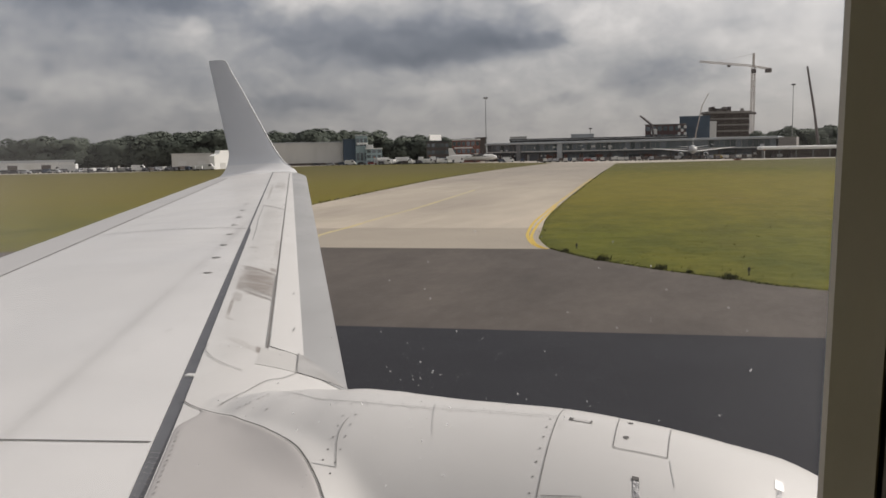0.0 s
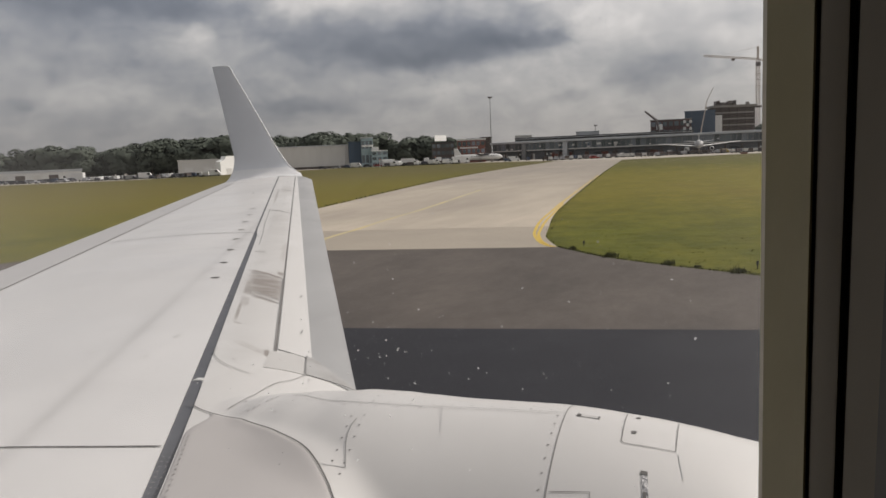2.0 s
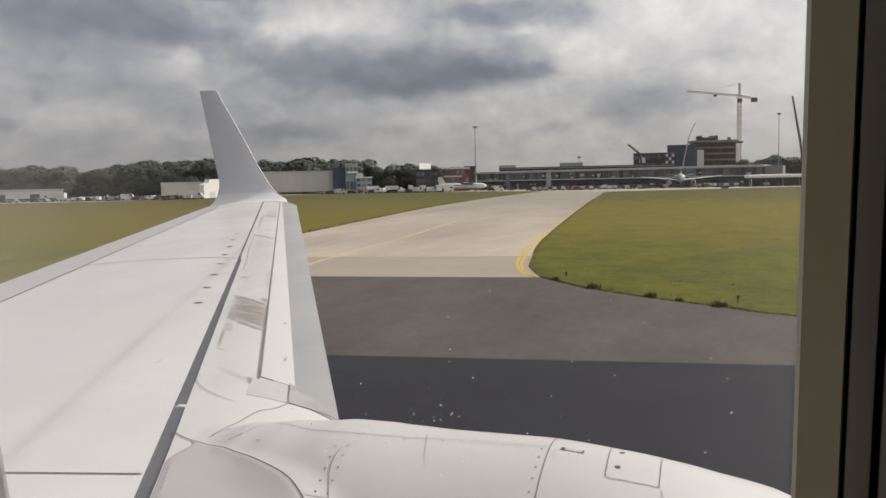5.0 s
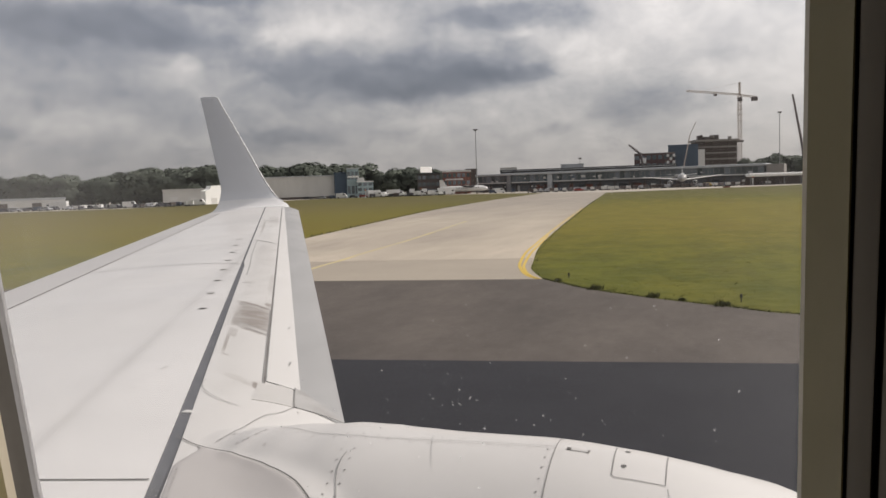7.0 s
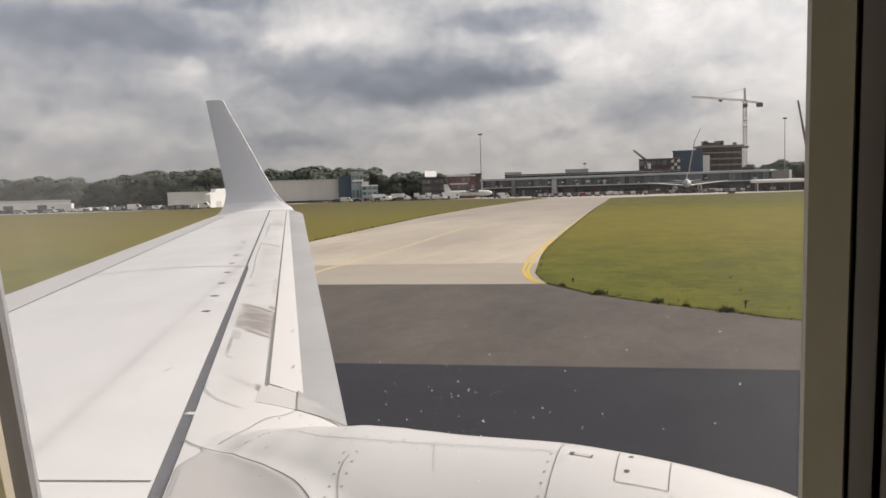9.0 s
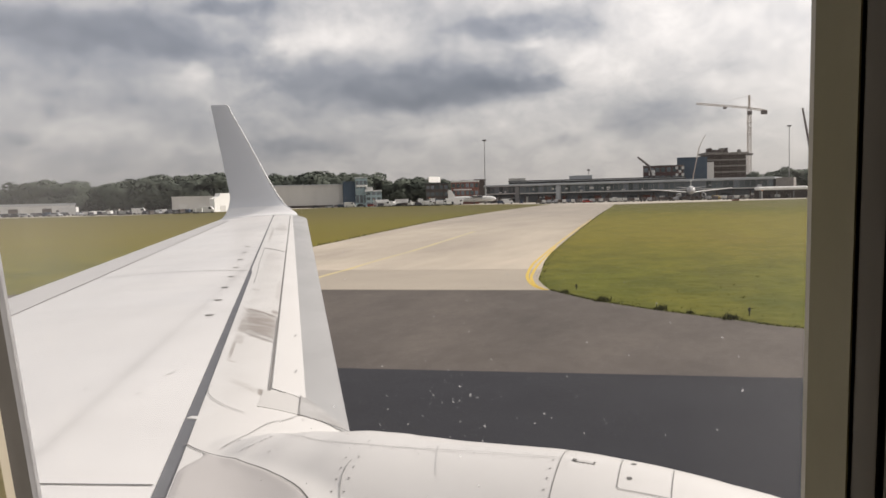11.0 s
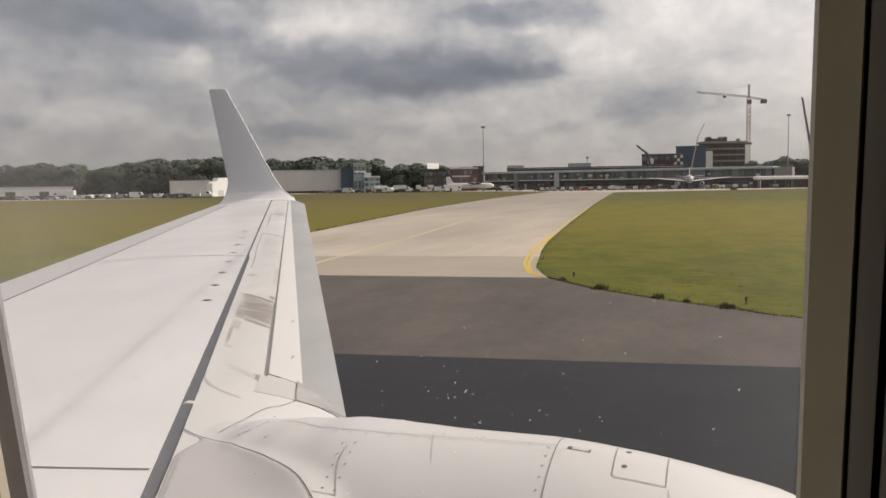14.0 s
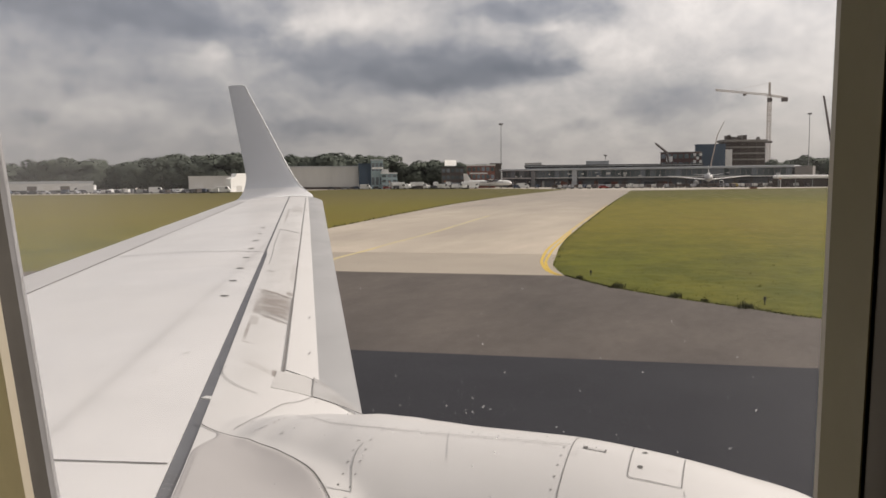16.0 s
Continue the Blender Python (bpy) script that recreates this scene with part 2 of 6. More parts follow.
# oil and grime on the strip between the gap and the slat: centre along the span, across the strip, half sizes, strength
STAINS = ((5.82, 0.60, 0.36, 0.40, 0.74), (7.2, 0.60, 3.4, 0.42, 0.13), (5.64, 0.25, 0.22, 0.11, 0.62), (6.16, 0.30, 0.06, 0.13, 0.60), (6.36, 0.88, 0.07, 0.08, 0.65), (5.40, 0.66, 0.035, 0.34, 0.62), (5.56, 0.62, 0.03, 0.34, 0.80), (6.22, 0.55, 0.04, 0.38, 0.80), (9.0, 0.56, 0.95, 0.34, 0.20),
          (5.21, 0.24, 0.12, 0.10, 0.40), (4.93, 0.17, 0.22, 0.035, 0.60), (4.65, 0.24, 0.02, 0.09, 0.45), (7.13, 0.28, 0.03, 0.13, 0.35), (4.27, 0.87, 0.06, 0.07, 0.70), (4.26, 0.60, 0.05, 0.30, 0.25),
          (7.0, 0.975, 3.2, 0.03, 0.26), (11.8, 0.14, 0.8, 0.05, 0.40), (7.3, 0.9, 0.5, 0.10, 0.30), (12.9, 0.55, 0.5, 0.25, 0.22))
t = M["skin"].node_tree
sb = t.nodes["Principled BSDF"]
stc, ssep = t.nodes.new("ShaderNodeTexCoord"), t.nodes.new("ShaderNodeSeparateXYZ")
t.links.new(stc.outputs["Object"], ssep.inputs[0])
smp = t.nodes.new("ShaderNodeMapping")
smp.inputs[2].default_value = (0, 0, radians(-27))
smp.inputs[3].default_value = (2.0, 7.0, 1)
t.links.new(stc.outputs["Object"], smp.inputs[0])
sn = node(t, "ShaderNodeTexNoise", Scale=2.0, Detail=6.0, Roughness=0.65)
t.links.new(smp.outputs[0], sn.inputs[0])
across = maths(t, "DIVIDE", maths(t, "ADD", maths(t, "MULTIPLY_ADD", ssep.outputs[1], 0.4945, 2.732 - 0.4945 * 4.23), ssep.outputs[0]), 0.385)
along = maths(t, "MULTIPLY_ADD", maths(t, "SUBTRACT", across, 0.5), 0.2, ssep.outputs[1])
along = maths(t, "ADD", along, maths(t, "MULTIPLY_ADD", sn.outputs[0], 0.16, -0.08))
grime = None
for sy_, sa_, hy_, ha_, k in STAINS:
    u = maths(t, "DIVIDE", maths(t, "SUBTRACT", along, sy_), hy_)
    v = maths(t, "DIVIDE", maths(t, "SUBTRACT", across, sa_), ha_)
    u, v = maths(t, "MULTIPLY", u, u), maths(t, "MULTIPLY", v, v)
    d = maths(t, "ADD", maths(t, "MULTIPLY", u, u), maths(t, "MULTIPLY", v, v))
    m = maths(t, "MULTIPLY", maths(t, "DIVIDE", 1.0, maths(t, "ADD", 1.0, maths(t, "POWER", d, 1.8))), k)
    grime = m if grime is None else maths(t, "MAXIMUM", grime, m)
streaks = ramp(t, sn.outputs[0], [(0.30, (0.62, 0.62, 0.62)), (0.54, (1, 1, 1))])
grime = maths(t, "MULTIPLY", grime, streaks)
t.links.new(blend(t, "MIX", grime, sb.inputs["Base Color"].links[0].from_socket, (0.135, 0.098, 0.072)), sb.inputs["Base Color"])
M["step_line"] = material("grimy_step", (0.13, 0.12, 0.115), 0.7, fine=(20, 0.2), broad=(3, 0.35), tint=(0.26, 0.25, 0.24), bump=(0, 0))
M["flap"] = material("shaded_flap_paint", (0.54, 0.53, 0.525), 0.42, fine=(4, 0.06), broad=(0.8, 0.22), tint=(0.43, 0.42, 0.42), bump=(3, 0.0008), stretch=(1, 0.3, 1))
M["faint2"] = material("grey_cover", (0.545, 0.535, 0.52), 0.5, bump=(0, 0))
M["grey"] = material("grey_metal", (0.35, 0.35, 0.36), 0.45, 0.3)
M["latch"] = material("bright_steel_latch", (0.75, 0.75, 0.75), 0.35, 0.5, bump=(0, 0))
M["black"] = material("black_rubber", (0.03, 0.03, 0.032), 0.7)


# ---------------------------------------------------------------- mesh helpers
def mesh(name, verts, faces, smooth=False):
    me = bpy.data.meshes.new(name)
    me.from_pydata([tuple(v) for v in verts], [], faces)
    me.validate()
    if smooth:
        me.polygons.foreach_set("use_smooth", [True] * len(me.polygons))
        me.set_sharp_from_angle(angle=radians(35))
    me.update()
    return me


def put(name, me, mat, parent=None, label=""):
    ob = new(name, me)
    if not me.materials:
        me.materials.append(mat)
    if parent is not None:
        ob.parent = parent
    return tagged(ob, label=label)


def part(name, bm, mat, parent, label="", smooth=False):
    me = bpy.data.meshes.new(name)
    bm.normal_update()
    bm.to_mesh(me)
    bm.free()
    if smooth:
        me.polygons.foreach_set("use_smooth", [True] * len(me.polygons))
    return put(name, me, mat, parent, label)


def thing(name, at=(0, 0, 0), rz=0.0, label="", category="", group="", kind=""):
    ob = new(name)
    ob.empty_display_size = 0.2
    ob.matrix_basis = pose(*at, 0, 0, rz)
    return tagged(ob, label, category, group, kind)


def grid(rows, closed=False):
    """Quads between rows of points; closed joins the last column to the first."""
    n = len(rows[0])
    verts = [p for r in rows for p in r]
    faces = []
    for i in range(len(rows) - 1):
        for j in range(n if closed else n - 1):
            k = (j + 1) % n
            faces.append((i * n + j, i * n + k, (i + 1) * n + k, (i + 1) * n + j))
    return verts, faces


def box(bm, x0, x1, y0, y1, z0, z1, bevel=0.0):
    vs = [bm.verts.new((x, y, z)) for z in (z0, z1) for y in (y0, y1) for x in (x0, x1)]
    fs = [bm.faces.new([vs[i] for i in f]) for f in ((0, 2, 3, 1), (4, 5, 7, 6), (0, 1, 5, 4), (2, 6, 7, 3), (0, 4, 6, 2), (1, 3, 7, 5))]
    if bevel:
        edges = list({e for f in fs for e in f.edges})
        bmesh.ops.bevel(bm, geom=edges, offset=bevel, segments=2, affect="EDGES", profile=0.5)
    return bm


def boxed(*a, bevel=0.0):
    return box(bmesh.new(), *a, bevel=bevel)


def tube(bm, a, b, r0, r1=None, sides=8, caps=True):
    a, b = Vector(a), Vector(b)
    r1 = r0 if r1 is None else r1
    q = (b - a).to_track_quat("Z", "Y")
    rings = []
    for p, r in ((a, r0), (b, r1)):
        rings.append([bm.verts.new(p + q @ Vector((r * math.cos(2 * math.pi * i / sides), r * math.sin(2 * math.pi * i / sides), 0))) for i in range(sides)])
    for i in range(sides):
        j = (i + 1) % sides
        bm.faces.new((rings[0][i], rings[0][j], rings[1][j], rings[1][i]))
    if caps:
        bm.faces.new(rings[0][::-1])
        bm.faces.new(rings[1])
    return bm


# ---------------------------------------------------------------- the airliner: wing, engine, cabin
def x_le(y):
    return -1.86 - 0.5097 * (y - 4.22)


def x_te(y):
    return -7.37 - 0.29 * (y - 7.46)


def x_gap(y):
    return -2.046 - 0.4945 * (y - 2.70)


def gap_width(y):
    return 0.074 - 0.004 * (y - 3.0) if y < 8.3 else 0.028


def x_step(y):
    return -2.34 - 0.4995 * (y - 4.23)


def x_nose(y):
    return -2.16 - 0.5155 * (y - 4.31)


def crown(y):
    return 2.66 + 0.068 * y


def wing_z(x, y):
    """Height of the wing's upper skin."""
    chord = x_le(y) - x_te(y)
    c = min(max((x_le(y) - x) / chord, 0.0), 1.0)
    if c < 0.2:
        return crown(y) - 0.045 * chord * (1 - c / 0.2) ** 2
    if c > 0.3:
        return crown(y) - 0.05 * chord * ((c - 0.3) / 0.7) ** 1.5
    return crown(y)


def under_z(x, y):
    chord = x_le(y) - x_te(y)
    c = min(max((x_le(y) - x) / chord, 0.0), 1.0)
    thick = 0.105 * chord * (math.sqrt(max(1 - (1 - min(c / 0.25, 1.0)) ** 2, 0.0)) if c < 0.25 else 1 - 0.97 * ((c - 0.25) / 0.75) ** 1.3)
    return min(wing_z(x_le(y), y) - thick * 0.55, wing_z(x, y) - 0.012)


airliner = thing("airliner", label="white airliner with one swept wing, winglet and jet engine", category="airliner")
SPAN = [0.0 + 15.6 * i / 60 for i in range(61)]


def skin(name, front, back, mat, y0, y1, nx=14, ny=50, lift=0.0, label="", closed_under=False):
    """A piece of the upper wing skin between two plan lines, with turned-down edges."""
    rows = []
    for i in range(ny + 1):
        y = y0 + (y1 - y0) * i / ny
        xf, xb = front(y), back(y)
        top = [(xf + (xb - xf) * j / nx, y, 0) for j in range(nx + 1)]
        top = [(x, yy, wing_z(x, yy) + lift) for x, yy, _ in top]
        row = [(top[0][0], y, top[0][2] - 0.03 - lift)] + top + [(top[-1][0], y, top[-1][2] - 0.03 - lift)]
        rows.append(row)
    rows.insert(0, [(x, y, z - 0.03) for x, y, z in rows[0]])
    v, f = grid(rows)
    me = mesh(name, v, f, True)
    ob = put(name, me, mat, airliner, label)
    return ob


# wing box: upper skin from the gap to the trailing edge, lower skin
rows = []
for y in SPAN:
    xb, xf = x_te(y), x_gap(y)
    top = [(xf + (xb - xf) * (j / 30), y) for j in range(31)]
    row = [(xf, y, wing_z(xf, y) - 0.12)] + [(x, y, wing_z(x, y)) for x, y in top]
    low = [(xb + (x_le(y) - 0.03 - xb) * (j / 24), y) for j in range(25)]
    row += [(x, y, under_z(x, y)) for x, y in low]
    rows.append(row)
v, f = grid(rows)
me = mesh("wing_box", v, f, True)
put("wing_box", me, M["wing"], airliner, "light grey painted upper wing skin with faint stains")

# dark seal lying in the gap behind the leading edge
rows = []
for y in SPAN:
    a, b = x_gap(y) - 0.03, x_gap(y) + gap_width(y) + 0.03
    rows.append([(a, y, wing_z(a, y) - 0.006), (b, y, wing_z(b, y) - 0.006)])
put("gap_seal", mesh("gap_seal", *grid(rows)), M["gap"], airliner, "dark seal strip in the gap along the wing")

skin("leading_edge_skin", lambda y: x_le(y), lambda y: x_gap(y) + gap_width(y), M["skin"], 0.0, 15.45, 22, 70,
     label="white leading edge skin with dark oil scuffs")
skin("slat", lambda y: x_nose(y), lambda y: x_step(y) + 0.004, M["white"], 4.30, 15.4, 8, 50, 0.007, label="white slat panel along the leading edge")
# bare nose of the slat, wrapping under
rows = []
for i in range(61):
    y = 4.06 + (15.5 - 4.06) * i / 60
    a = x_nose(y)
    top = [(a + (x_le(y) - a) * j / 10, y) for j in range(11)]
    row = [(x, y, wing_z(x, y) + 0.006) for x, y in top]
    z0 = wing_z(x_le(y), y) + 0.006
    chord = x_le(y) - x_te(y)
    for k in range(1, 9):
        ang = math.pi / 2 * k / 8
        row.append((x_le(y) + 0.006 * chord * math.sin(2 * ang) - 0.05 * chord * (1 - math.cos(ang)), y, z0 - 0.045 * chord * math.sin(ang)))
    rows.append(row)
put("slat_nose", mesh("slat_nose", *grid(rows), True), M["bare"], airliner, "grey bare metal slat nose")


def ribbon(name, pts, width, mat, lift=0.003, label="", height=wing_z):
    """A thin strip laid along plan points (x, y) on the wing."""
    pts = [Vector(p) for p in pts]
    fine = []
    for a, b in zip(pts, pts[1:]):
        n = max(2, int((b - a).length / 0.15))
        fine += [a + (b - a) * i / n for i in range(n)]
    fine.append(pts[-1])
    rows = []
    for i, p in enumerate(fine):
        d = (fine[min(i + 1, len(fine) - 1)] - fine[max(i - 1, 0)]).normalized()
        s = Vector((-d.y, d.x)) * width / 2
        rows.append([(q.x, q.y, height(q.x, q.y) + lift) for q in (p - s, p + s)])
    return put(name, mesh(name, *grid(rows)), mat, airliner, label)


def line(fx, y0, y1, n=2):
    return [(fx(y0 + (y1 - y0) * i / (n - 1)), y0 + (y1 - y0) * i / (n - 1)) for i in range(n)]


ribbon("panel_seam", line(lambda y: -6.23 - 0.334 * (y - 6.31), 4.0, 9.75), 0.026, M["seam"])
ribbon("panel_seam", line(lambda y: -6.23 - 0.334 * (y - 6.31), 9.75, 15.0), 0.026, M["faint3"])
ribbon("panel_seam", [(-4.79, 8.29), (-5.71, 8.36), (-7.05, 8.36)], 0.016, M["faint"])
ribbon("panel_seam", [(x_gap(2.84) - 0.01, 2.84), (-2.30, 2.81), (-2.60, 2.76), (-4.2, 2.55)], 0.013, M["seam"])
ribbon("slat_step", line(lambda y: x_step(y) - 0.008, 4.24, 10.2), 0.009, M["step_line"], 0.002, "dark step line behind the slat")
ribbon("slat_step", line(lambda y: x_step(y) - 0.008, 10.2, 15.2), 0.010, M["faint3"], 0.002)



def at_strip(y, a):
    """A place on the strip between the gap and the slat's step: a = 0 at the gap, 1 at the step."""
    x0 = x_gap(y) + gap_width(y)
    return (x0 + (x_step(y) - x0) * a, y)


for y0, a0, y1, a1, w, mt in ((10.26, 0.15, 9.94, 0.95, 0.016, "faint3"), (7.14, 0.12, 7.12, 0.40, 0.010, "faint"), (5.56, 0.30, 5.40, 0.97, 0.006, "faint"), (5.46, 0.34, 5.31, 0.97, 0.006, "faint"),
                              (12.9, 0.1, 12.6, 0.95, 0.016, "faint"), (6.20, 0.2, 6.12, 0.95, 0.007, "faint")):
    ribbon("track_seam", [at_strip(y0, a0), at_strip((y0 + y1) / 2, (a0 + a1) / 2 + 0.02), at_strip(y1, a1)], w, M[mt], 0.0035)
ribbon("track_seam", line(lambda y: at_strip(y, 0.165)[0], 7.55, 10.24, 5), 0.008, M["faint"], 0.0025)
ribbon("track_seam", line(lambda y: at_strip(y, 0.955)[0], 4.24, 6.1, 5), 0.009, M["faint3"], 0.0035)
# access holes in a row behind the gap
for i in range(8):
    y = 6.0 + 0.632 * i
    x = -3.86 - 0.4955 * (y - 6.0)
    bm = bmesh.new()
    bmesh.ops.create_circle(bm, cap_ends=True, radius=0.040, segments=14, matrix=Matrix.Translation((x, y, wing_z(x, y) + 0.003)) @ Matrix.Diagonal((1, 0.8, 1, 1)))
    part("access_hole", bm, M["seam"], airliner)

# winglet, blended up from the wing tip: its leading edge in plan against its height
SWEEP = ((0.0, -7.62), (0.004, -7.83), (0.012, -7.91), (0.026, -7.99), (0.045, -8.13), (0.075, -8.30), (0.11, -8.42), (0.17, -8.57), (0.32, -8.85), (0.51, -9.18), (0.71, -9.53), (0.93, -9.93), (0.97, -9.985), (0.99, -10.03), (1.0, -10.12))


def swept(h):
    for (a, p0), (b, p1) in zip(SWEEP, SWEEP[1:]):
        if h <= b:
            return p0 + (p1 - p0) * max(0.0, h - a) / (b - a)
    return SWEEP[-1][1]


rows = []
STEPS = [i / 40 for i in range(38)] + [0.94, 0.955, 0.97, 0.985, 0.994, 1.0]
for s in STEPS:
    if s < 0.35:
        k = s / 0.35
        ang = k * radians(72)
        y = 15.5 + 0.62 * math.sin(ang)
        z = crown(15.5) + 0.62 * (1 - math.cos(ang)) - 0.03 * k
    else:
        k = (s - 0.35) / 0.65
        y = 15.5 + 0.62 * math.sin(radians(72)) + 0.55 * k
        z = crown(15.5) - 0.03 + 0.62 * (1 - math.cos(radians(72))) + 2.07 * k
    h = min(1.0, max(0.0, z - 3.70) / 2.48)
    le = swept(h)
    te = -9.68 - 0.04 * min(1.0, h / 0.15) - 0.89 * max(0.0, h - 0.17)
    th = 0.055 * (1 - 0.6 * h)
    ring = []
    lean = radians(90) * min(1.0, s / 0.3) * 0.85
    ny, nz = math.cos(lean + math.pi / 2), math.sin(lean + math.pi / 2)
    for j in range(20):
        a = 2 * math.pi * j / 20
        c = 0.5 - 0.5 * math.cos(a)
        t = th * math.sin(a) * (1.2 - 0.75 * c) * (min(1.0, s / 0.35) if math.sin(a) > 0 else 1.0)
        drop = (wing_z(le + (te - le) * c, 15.5) - crown(15.5)) * max(0.0, 1 - s / 0.4) ** 1.5
        ring.append((le + (te - le) * c, y + ny * t, z + nz * t + drop + (0.002 if math.sin(a) > 0 else 0.0) * max(0.0, 1 - s / 0.3)))
    rows.append(ring)
v, f = grid(rows, True)
last = (len(rows) - 1) * 20
cut = 9 * 20
root_f = [q for q in f if max(q) < cut + 20]
f = [tuple(k - cut for k in q) for q in f if max(q) >= cut + 20] + [tuple(range(last - cut, last - cut + 20))]
put("winglet", mesh("winglet", v[cut:], f, True), M["winglet"], airliner, "tall pale grey blended winglet")
put("winglet_root", mesh("winglet_root", v[:cut + 20], root_f, True), M["root_lit"], airliner, "curved root of the winglet, coloured bright for the light on it")
# thin white tube added to stand in for the leading edge's highlight
rows = [[(r[0][0] + 0.018 * math.cos(2 * math.pi * j / 8), r[0][1] + 0.018 * math.sin(2 * math.pi * j / 8), r[0][2] + 0.008 * math.cos(2 * math.pi * j / 8)) for j in range(8)] for r in rows[7:]]
put("winglet_edge", mesh("winglet_edge", *grid(rows, True), True), M["edge_highlight"], airliner, "added white strip as highlight on the winglet leading edge")

# engine nacelle
NY, NZ = 3.30, 1.91


def nacelle_r(x):
    if x > -0.6:
        return 1.04 * math.sqrt(max(0.02, 1 - ((x + 0.6) / 1.75) ** 2))
    d = max(0.0, -1.3 - x)
    return 1.04 - (0.78 * d * d if d < 0.2 else 0.0312 + 0.312 * (d - 0.2) - 0.05 * (d - 0.2) ** 2)


FLAT = ((-1.6, 0.0), (-1.3, 0.006), (-1.0, 0.018), (-0.6, 0.024), (-0.3, 0.036), (-0.05, 0.034), (0.15, 0.026), (0.36, 0.0), (0.8, 0.0))


def flat(x, deg):
    """How far the cowl lies inside the circle, outboard of its crown."""
    for (a, p0), (b, p1) in zip(FLAT, FLAT[1:]):
        if a <= x <= b:
            k = min(1.0, max(0.0, (3.0 - deg) / 20.0))
            return (p0 + (p1 - p0) * (x - a) / (b - a)) * k * k * (3 - 2 * k)
    return 0.0


def on_nacelle(x, deg, lift=0.0):
    """A point of the cowl; deg from the top towards the fuselage."""
    deg = (deg + 180) % 360 - 180
    r, a = nacelle_r(x) - flat(x, deg) + lift, radians(deg)
    return (x, NY - r * math.sin(a), NZ + r * math.cos(a))


def cowl(name, x0, x1, mat, n, label):
    rows = [[on_nacelle(x0 + (x1 - x0) * i / n, 360 * j / 96) for j in range(96)] for i in range(n + 1)]
    return put(name, mesh(name, *grid(rows, True), True), mat, airliner, label)


cowl("reverser_cowl", -2.75, -1.3435, M["white"], 20, "white rear engine cowl merging into the wing")
cowl("fan_cowl", -1.343, -0.519, M["white"], 16, "white fan cowl with rivet rows")
cowl("inlet_cowl", -0.5188, 0.70, M["white"], 24, "white inlet cowl of the jet engine")
# one smooth skin that carries the cowl's top line over the pylon and back onto the wing
FAIR = [(-2.32, 0.15, 0.10, 2.70), (-2.22, 0.22, 0.16, 2.77), (-2.10, 0.29, 0.26, 2.835), (-1.90, 0.36, 0.36, 2.905), (-1.70, 0.44, 0.43, 2.924), (-1.50, 0.48, 0.45, 2.922), (-1.30, 0.50, 0.42, 2.88), (-1.10, 0.5, 0.30, 2.80), (-0.92, 0.5, 0.18, 2.70)]
FY = 3.38


def fair(x):
    for lo_, hi_ in zip(FAIR, FAIR[1:]):
        if x <= hi_[0]:
            k = max(0.0, (x - lo_[0]) / (hi_[0] - lo_[0]))
            k = k * k * (3 - 2 * k)
            return [p0 + (p1 - p0) * k for p0, p1 in zip(lo_[1:], hi_[1:])]
    return FAIR[-1][1:]


def ridge_z(x, y):
    wi, wo, z = fair(x)
    u = abs(y - FY) / (wi if y < FY else wo)
    return z - 0.16 * u * u


def soft_max(a, b, k):
    h = max(0.0, 1 - abs(a - b) / k)
    return max(a, b) + h * h * k / 4


ARC = [(-0.90, 1.0), (-0.98, 2.0), (-1.08, 2.35), (-1.19, 2.53), (-1.288, 2.668), (-1.337, 2.726), (-1.387, 2.782), (-1.428, 2.825), (-1.475, 2.872), (-1.539, 2.926), (-1.619, 2.983), (-1.715, 3.04), (-1.81, 3.09), (-1.926, 3.147), (-2.04, 3.190), (-2.137, 3.218), (-2.204, 3.245), (-2.271, 3.286)]


def arc_x(y):
    for (a, p0), (b, p1) in zip(ARC, ARC[1:]):
        if y <= p1:
            return a + (b - a) * (y - p0) / (p1 - p0)
    return ARC[-1][0]


def top_z(x, y):
    """One smooth skin over wing, inboard leading edge, pylon and cowl."""
    w = wing_z(min(x, x_le(y)), y) - 2.0 * max(0.0, x - x_le(y))
    d = max(0.0, x - arc_x(y))
    p = 2.838 - 0.30 * max(0.0, x + 1.60) ** 2 - 1.2 * d * d - 0.25 * d - 1.2 * max(0.0, y - 3.1) ** 2
    r = nacelle_r(x)
    r -= flat(x, math.degrees(math.asin(max(-1.0, min(1.0, (NY - y) / r)))))
    c = NZ + math.sqrt(max(0.0, r * r - (y - NY) ** 2)) - 2.0 * max(0.0, abs(y - NY) - r)
    z = soft_max(w, p, 0.05)
    z = soft_max(z, c, 0.16)
    return soft_max(z, ridge_z(x, y), 0.10) if -2.32 < x < -0.92 else z


rows = []
for j in range(91):
    y = 2.35 + 1.78 * j / 90
    x0 = max(-2.40, x_gap(y) + gap_width(y) + 0.001)
    rows.append([(x, y, max(top_z(x, y) + 0.002 - 0.005 * max(0.0, (x + 1.15) / 0.25), 2.3)) for x in (x0 + (-0.90 - x0) * i / 70 for i in range(71))])
verts, faces = grid(rows)
put("pylon_fairing", mesh("pylon_fairing", verts, faces, True), M["white"], airliner, "white fairing blending the engine pylon into the wing")

